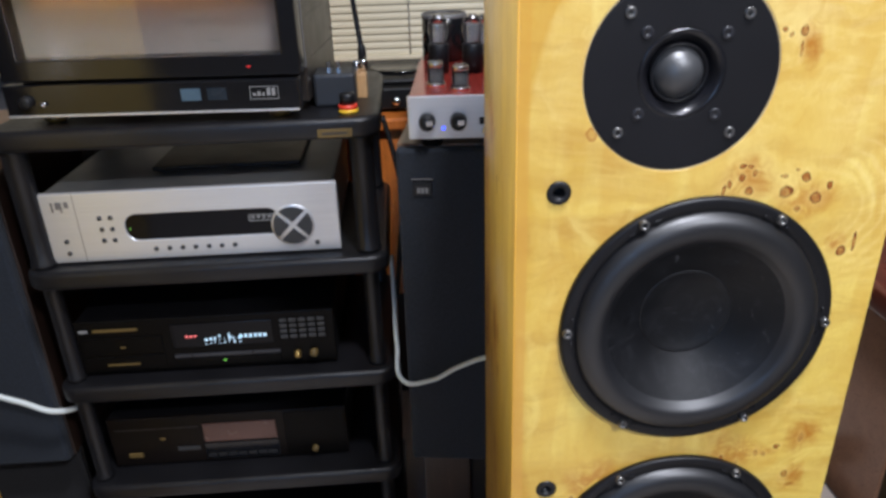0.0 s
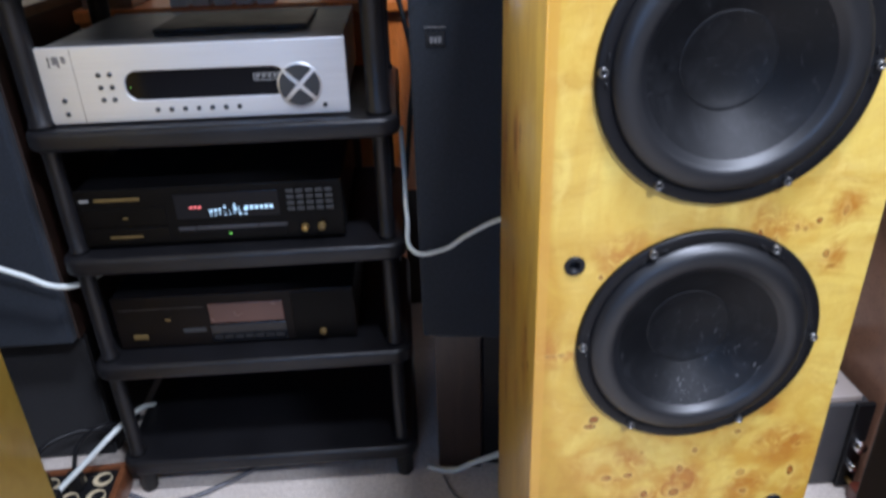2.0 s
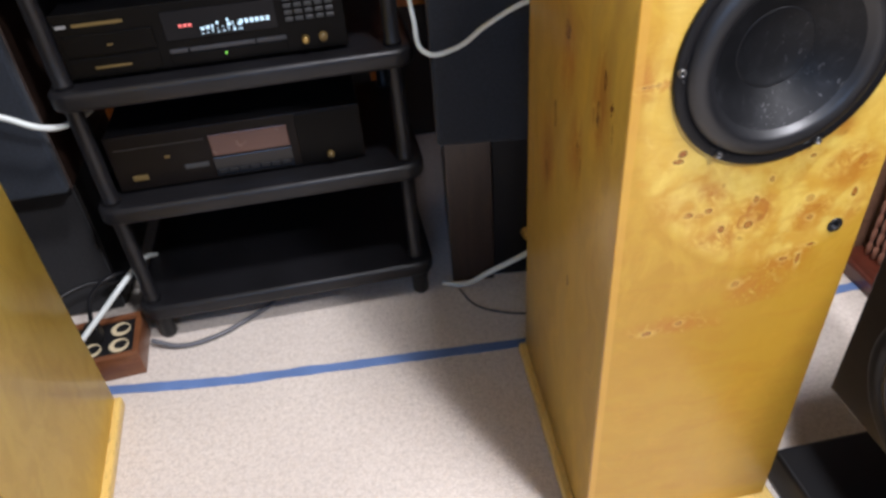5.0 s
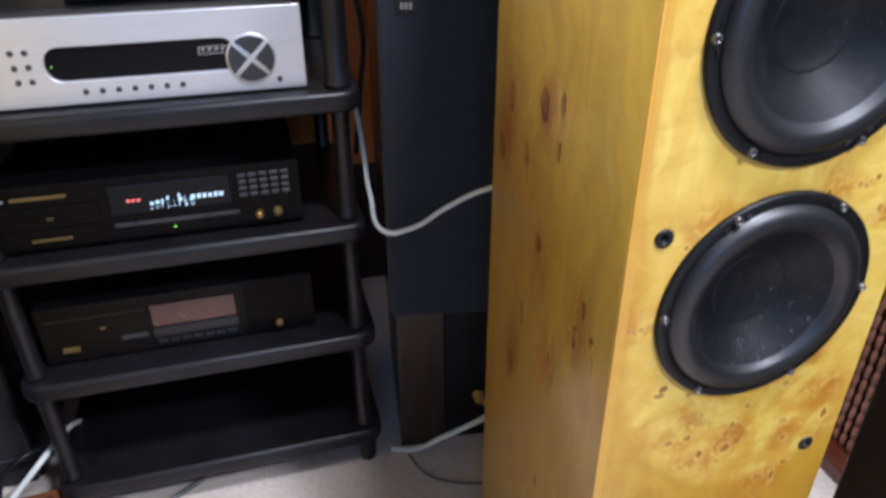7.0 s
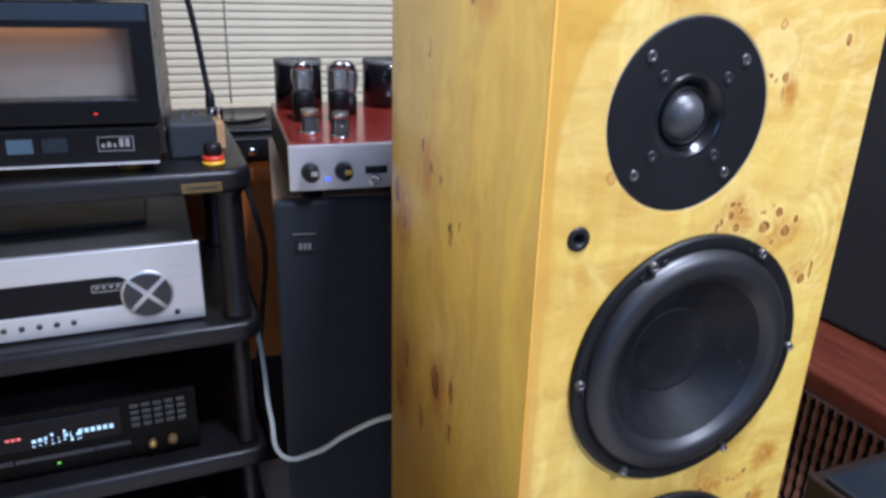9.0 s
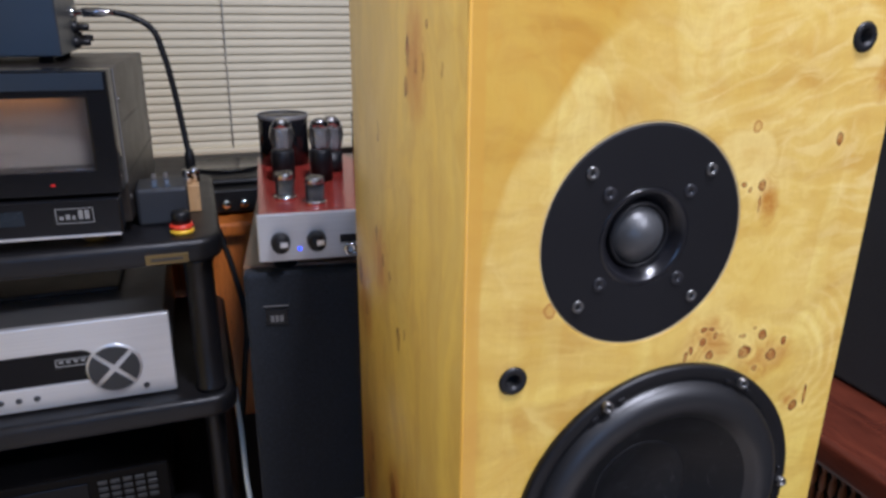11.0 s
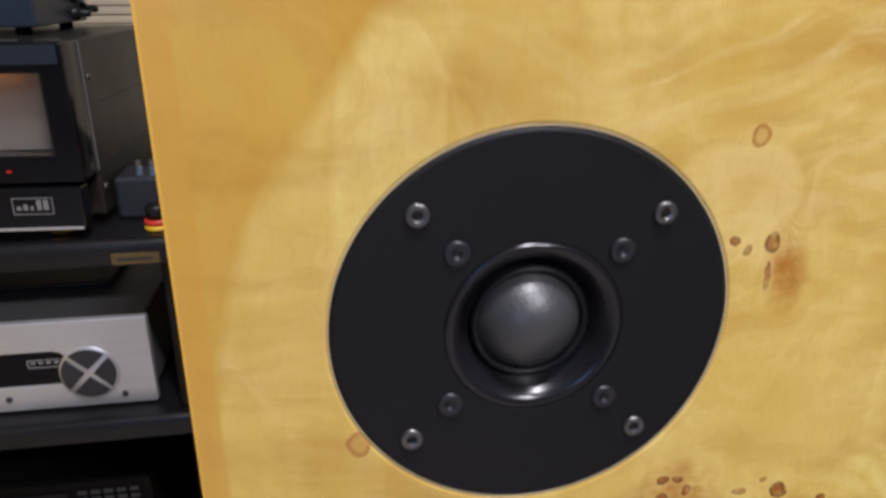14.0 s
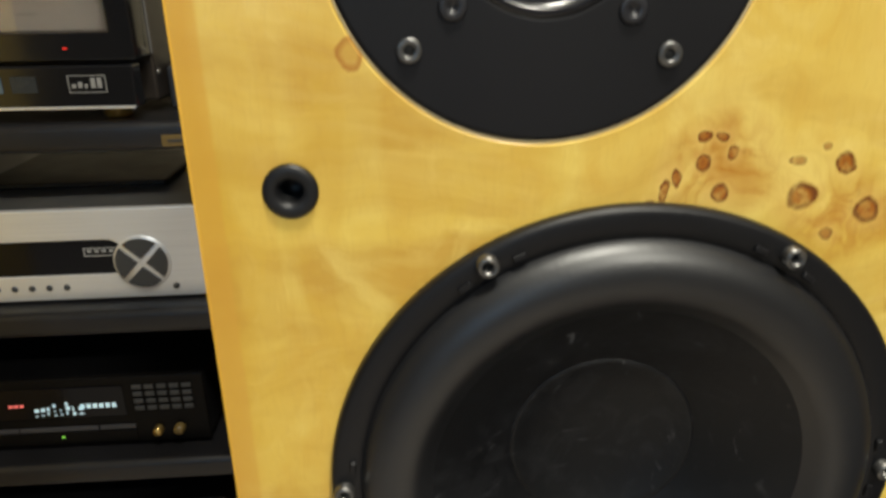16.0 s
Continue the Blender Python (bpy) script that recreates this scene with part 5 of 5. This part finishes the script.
wb = thing("wooden_box", (-0.47, 1.43, 0.808), "small brown wooden box on the sideboard", "box")
part("case", box(0, 0.09, 0, 0.12, 0, 0.045, 0.003), TAN_WOOD, wb)
part("lid", box(-0.002, 0.092, -0.002, 0.122, 0.0455, 0.058, 0.003), TAN_WOOD, wb)

# speaker leads
lead = tube([(0.096, 1.13, 0.655), (0.098, 1.09, 0.60), (0.099, 1.05, 0.535), (0.107, 0.998, 0.501), (0.145, 0.985, 0.507), (0.188, 0.960, 0.545), (0.232, 0.930, 0.580), (0.285, 0.870, 0.612), (0.305, 0.812, 0.62)], 0.0036)
single("speaker_cable", lead, WHITE_CABLE, "white speaker cable drooping from the rack to the tower loudspeaker", "cable")
lead = tube([(0.112, 1.062, 0.010), (0.15, 1.045, 0.012), (0.195, 1.02, 0.052), (0.265, 0.985, 0.115), (0.31, 0.93, 0.20), (0.33, 0.82, 0.30)], 0.0052)
single("speaker_cable", lead, WHITE_CABLE, "white speaker cable rising from the carpet to the tower loudspeaker", "cable")
lead = tube([(0.14, 1.04, 0.006), (0.16, 0.99, 0.004), (0.21, 0.955, 0.004), (0.26, 0.94, 0.004)], 0.002)
single("thin_wire", lead, GREY_CABLE, "thin dark wire lying on the carpet", "wire")
lead = tube([(-0.78, 0.95, 0.64), (-0.66, 1.0, 0.56), (-0.56, 1.04, 0.502), (-0.505, 1.05, 0.470), (-0.455, 1.06, 0.440), (-0.425, 1.10, 0.430), (-0.40, 1.20, 0.43)], 0.0048)
single("speaker_cable", lead, WHITE_CABLE, "white speaker cable running behind the rack's post", "cable")
lead = tube([(0.095, 1.19, 0.87), (0.112, 1.17, 0.80), (0.120, 1.165, 0.74), (0.112, 1.17, 0.66), (0.10, 1.18, 0.55)], 0.004)
single("mains_cable", lead, RUBBER, "black cord hanging beside the rack's post", "cable")
lead = tube([(-0.432, 1.030, 0.020), (-0.385, 1.018, 0.007), (-0.330, 1.024, 0.006), (-0.270, 1.055, 0.006), (-0.215, 1.095, 0.006), (-0.13, 1.20, 0.006)], 0.0046)
single("mains_cable", lead, GREY_CABLE, "grey power cord running under the rack", "cable")

# wooden power strip
ps = thing("power_strip", (-0.505, 1.010, 0), "wooden power strip box with ivory sockets on the carpet", "power strip")
ps.matrix_basis = Matrix.Translation((-0.507, 1.018, 0)) @ Matrix.Rotation(radians(4), 4, "Z")
part("box", plate([round_rect(-0.095, 0.066, -0.052, 0.060, 0.003), round_rect(-0.084, 0.055, -0.041, 0.049, 0.002)], 0.0, 0.052, 0.002), STRIP_WOOD, ps)
part("top_plate", box(-0.0835, 0.0545, -0.0405, 0.0485, 0.030, 0.046, 0.001), BLACK_PLASTIC, ps)
for k in range(3):
    for b in (-0.018, 0.024):
        s = part("socket", plate([circle(-0.062 + 0.046 * k, b, 0.0165, 28), circle(-0.062 + 0.046 * k + 0.003, b + 0.002, 0.0115, 24)], 0.0461, 0.0485), IVORY, ps, "ivory ring socket")
        part("slot", box(-0.062 + 0.046 * k - 0.004, -0.062 + 0.046 * k - 0.002, b - 0.004, b + 0.004, 0.0461, 0.0468), DARK_BUTTON, s)
pl = thing("mains_plug", (-0.552, 1.004, 0.0485), "black mains plugs with white leads in the power strip", "plug")
for dx, dy in ((-0.020, 0.02), (0.036, 0.022), (0.015, -0.02)):
    part("plug_body", box(dx - 0.013, dx + 0.013, dy - 0.010, dy + 0.010, 0.0, 0.034, 0.004), BLACK_PLASTIC, pl)
part("lead", tube([(-0.020, 0.02, 0.030), (-0.02, 0.03, 0.07), (0.03, 0.07, 0.085), (0.08, 0.10, 0.06), (0.10, 0.16, 0.02)], 0.0045), RUBBER, pl)
part("lead", tube([(0.036, 0.022, 0.03), (0.05, 0.05, 0.08), (0.09, 0.075, 0.095), (0.10, 0.12, 0.05), (0.09, 0.2, 0.01)], 0.004), RUBBER, pl)
part("white_lead", tube([(-0.010, -0.034, 0.000), (0.002, -0.024, 0.010), (0.017, -0.012, 0.0215), (0.061, 0.031, 0.0515), (0.105, 0.076, 0.0815), (0.122, 0.135, 0.075), (0.126, 0.21, 0.03)], 0.0052), WHITE_CABLE, pl, "white lead")

# ---------------------------------------------------------------- beyond the tower: console, black speaker, floor unit, speaker on a stand
co = thing("console_cabinet", (0.88, 0.78, 0), "mahogany console cabinet with a front of turned wooden beads", "cabinet")
part("bottom_rail", box(-0.030, 0.030, -0.50, 0.155, 0.0, 0.034, 0.006), MAHOGANY, co)
part("back_board", box(0.040, 0.055, -0.50, 0.155, 0.034, 0.562), BLACK_CLOTH, co)
part("end_board", box(0.0, 0.50, 0.160, 0.55, 0.0, 0.562, 0.004), BROWN_BOARD, co, "smooth brown end board")
part("inner_body", box(0.056, 0.50, -0.50, 0.155, 0.0, 0.562), WALNUT, co)
part("ledge", plate([round_rect(-0.030, 0.50, -0.52, 0.57, 0.010)], 0.563, 0.609, 0.010, res=3), MAHOGANY, co, "red mahogany ledge with a rounded edge")
bead_prof = [(0, 0)]
for k in range(17):
    z = 0.0310 * k
    bead_prof += [(0.0026, z + 0.001), (0.0048, z + 0.006), (0.0052, z + 0.0155), (0.0047, z + 0.025), (0.0026, z + 0.0300)]
bead_prof.append((0, 0.5280))
bead_me = mesh_of("bead_rod", lathe(bead_prof, axis="z", seg=10), BEAD_WOOD)
repeat("bead_rod", bead_me, [(0.012, -0.485 + 0.0165 * k, 0.0345 - 0.0005 * (k % 2)) for k in range(38)], co)

bs = thing("black_speaker", (1.0, 0.25, 0.609), "large black cloth-fronted loudspeaker standing on the console", "loudspeaker")
part("cabinet", box(0.024, 0.38, 0, 0.95, 0, 0.80, 0.004), BLACK_STEEL, bs)
part("grille", box(0, 0.0235, 0.004, 0.946, 0.003, 0.797, 0.006, 3), BLACK_CLOTH, bs, "black cloth grille")

fu = thing("floor_unit", (0.797, 0.960, 0), "grey and black electronic unit with chrome knobs on the carpet", "electronic unit")
part("case", box(0.0, 0.075, 0.0, 0.16, 0.004, 0.185, 0.004), plain("dull_grey_steel", (0.060, 0.058, 0.060), 0.5, spread=0.25), fu, "grey steel case")
part("front_panel", box(0.045, 0.0765, -0.010, -0.0005, 0.006, 0.19, 0.002), BLACK_PLASTIC, fu)
part("top_plate", box(0.004, 0.060, 0.005, 0.12, 0.1855, 0.198, 0.002), plain("pale_grey_plate", (0.42, 0.36, 0.32), 0.5), fu, "pale top plate with a round hole")
part("top_hole", lathe([(0, 0), (0.012, 0), (0.012, 0.0016), (0, 0.0016)], (0.026, 0.05, 0.1976), "z", 24), DARK_STEEL, fu)
for x, z, r, m in ((0.062, 0.105, 0.011, CHROME), (0.058, 0.060, 0.007, CHROME), (0.062, 0.024, 0.004, BRASS)):
    part("knob", lathe([(0, 0.016), (r * 0.8, 0.016), (r, 0.013), (r, 0)], (x, -0.010, z), seg=24), m, fu)
tp = part("rear_deck", box(0.0, 0.078, 0.125, 0.158, 0.1855, 0.235, 0.003), DARK_STEEL, fu)
for k in range(4):
    part("terminal", lathe([(0, 0.012), (0.005, 0.012), (0.006, 0.009), (0.006, 0)], (0.010 + 0.019 * k, 0.125, 0.212), seg=16), BRASS if k % 2 else CHROME, tp)

st = thing("speaker_stand", (0.66, 0.36, 0), "low black stand under the dark brown loudspeaker", "stand")
part("base_plate", box(-0.180, 0.18, -0.20, 0.180, 0.0, 0.058, 0.006, 3), BLACK_STEEL, st)
part("column", box(-0.07, 0.07, -0.08, 0.08, 0.0585, 0.165, 0.004), BLACK_STEEL, st)
part("top_plate", box(-0.12, 0.12, -0.14, 0.14, 0.1655, 0.178, 0.003), BLACK_STEEL, st)
db = thing("dark_speaker", (0.525, 0.36, 0.1785), "dark brown loudspeaker with a large black woofer, on a stand", "loudspeaker")
part("cabinet", box(0.0, 0.27, -0.19, 0.175, 0.0, 0.525, 0.004, 3), DARK_BROWN, db)
part("top_cover", box(0.004, 0.266, -0.186, 0.160, 0.5255, 0.531, 0.002), plain("grey_blue_cover", (0.009, 0.012, 0.017), 0.45), db, "grey-blue top cover")
dw = part("woofer", lathe([(0.088, 0.004), (0.092, 0.0085), (0.105, 0.0085), (0.110, 0.006), (0.1115, 0.0), (0.1115, -0.002)], (0, 0, 0), "z", 96), RUBBER, db, "black woofer frame")
part("surround", lathe([(0.088, 0.004), (0.085, 0.010), (0.079, 0.013), (0.073, 0.010), (0.070, 0.004)], (0, 0, 0), "z", 96), BLACK_GLOSS, dw)
part("cone", lathe([(0.0705, 0.004), (0.050, 0.0012), (0.030, 0.0008), (0, 0.003)], (0, 0, 0), "z", 64), CONE, dw)
dw.matrix_local = Matrix.Translation((-0.0005, 0.025, 0.118)) @ Matrix.Rotation(radians(-90), 4, "Y")
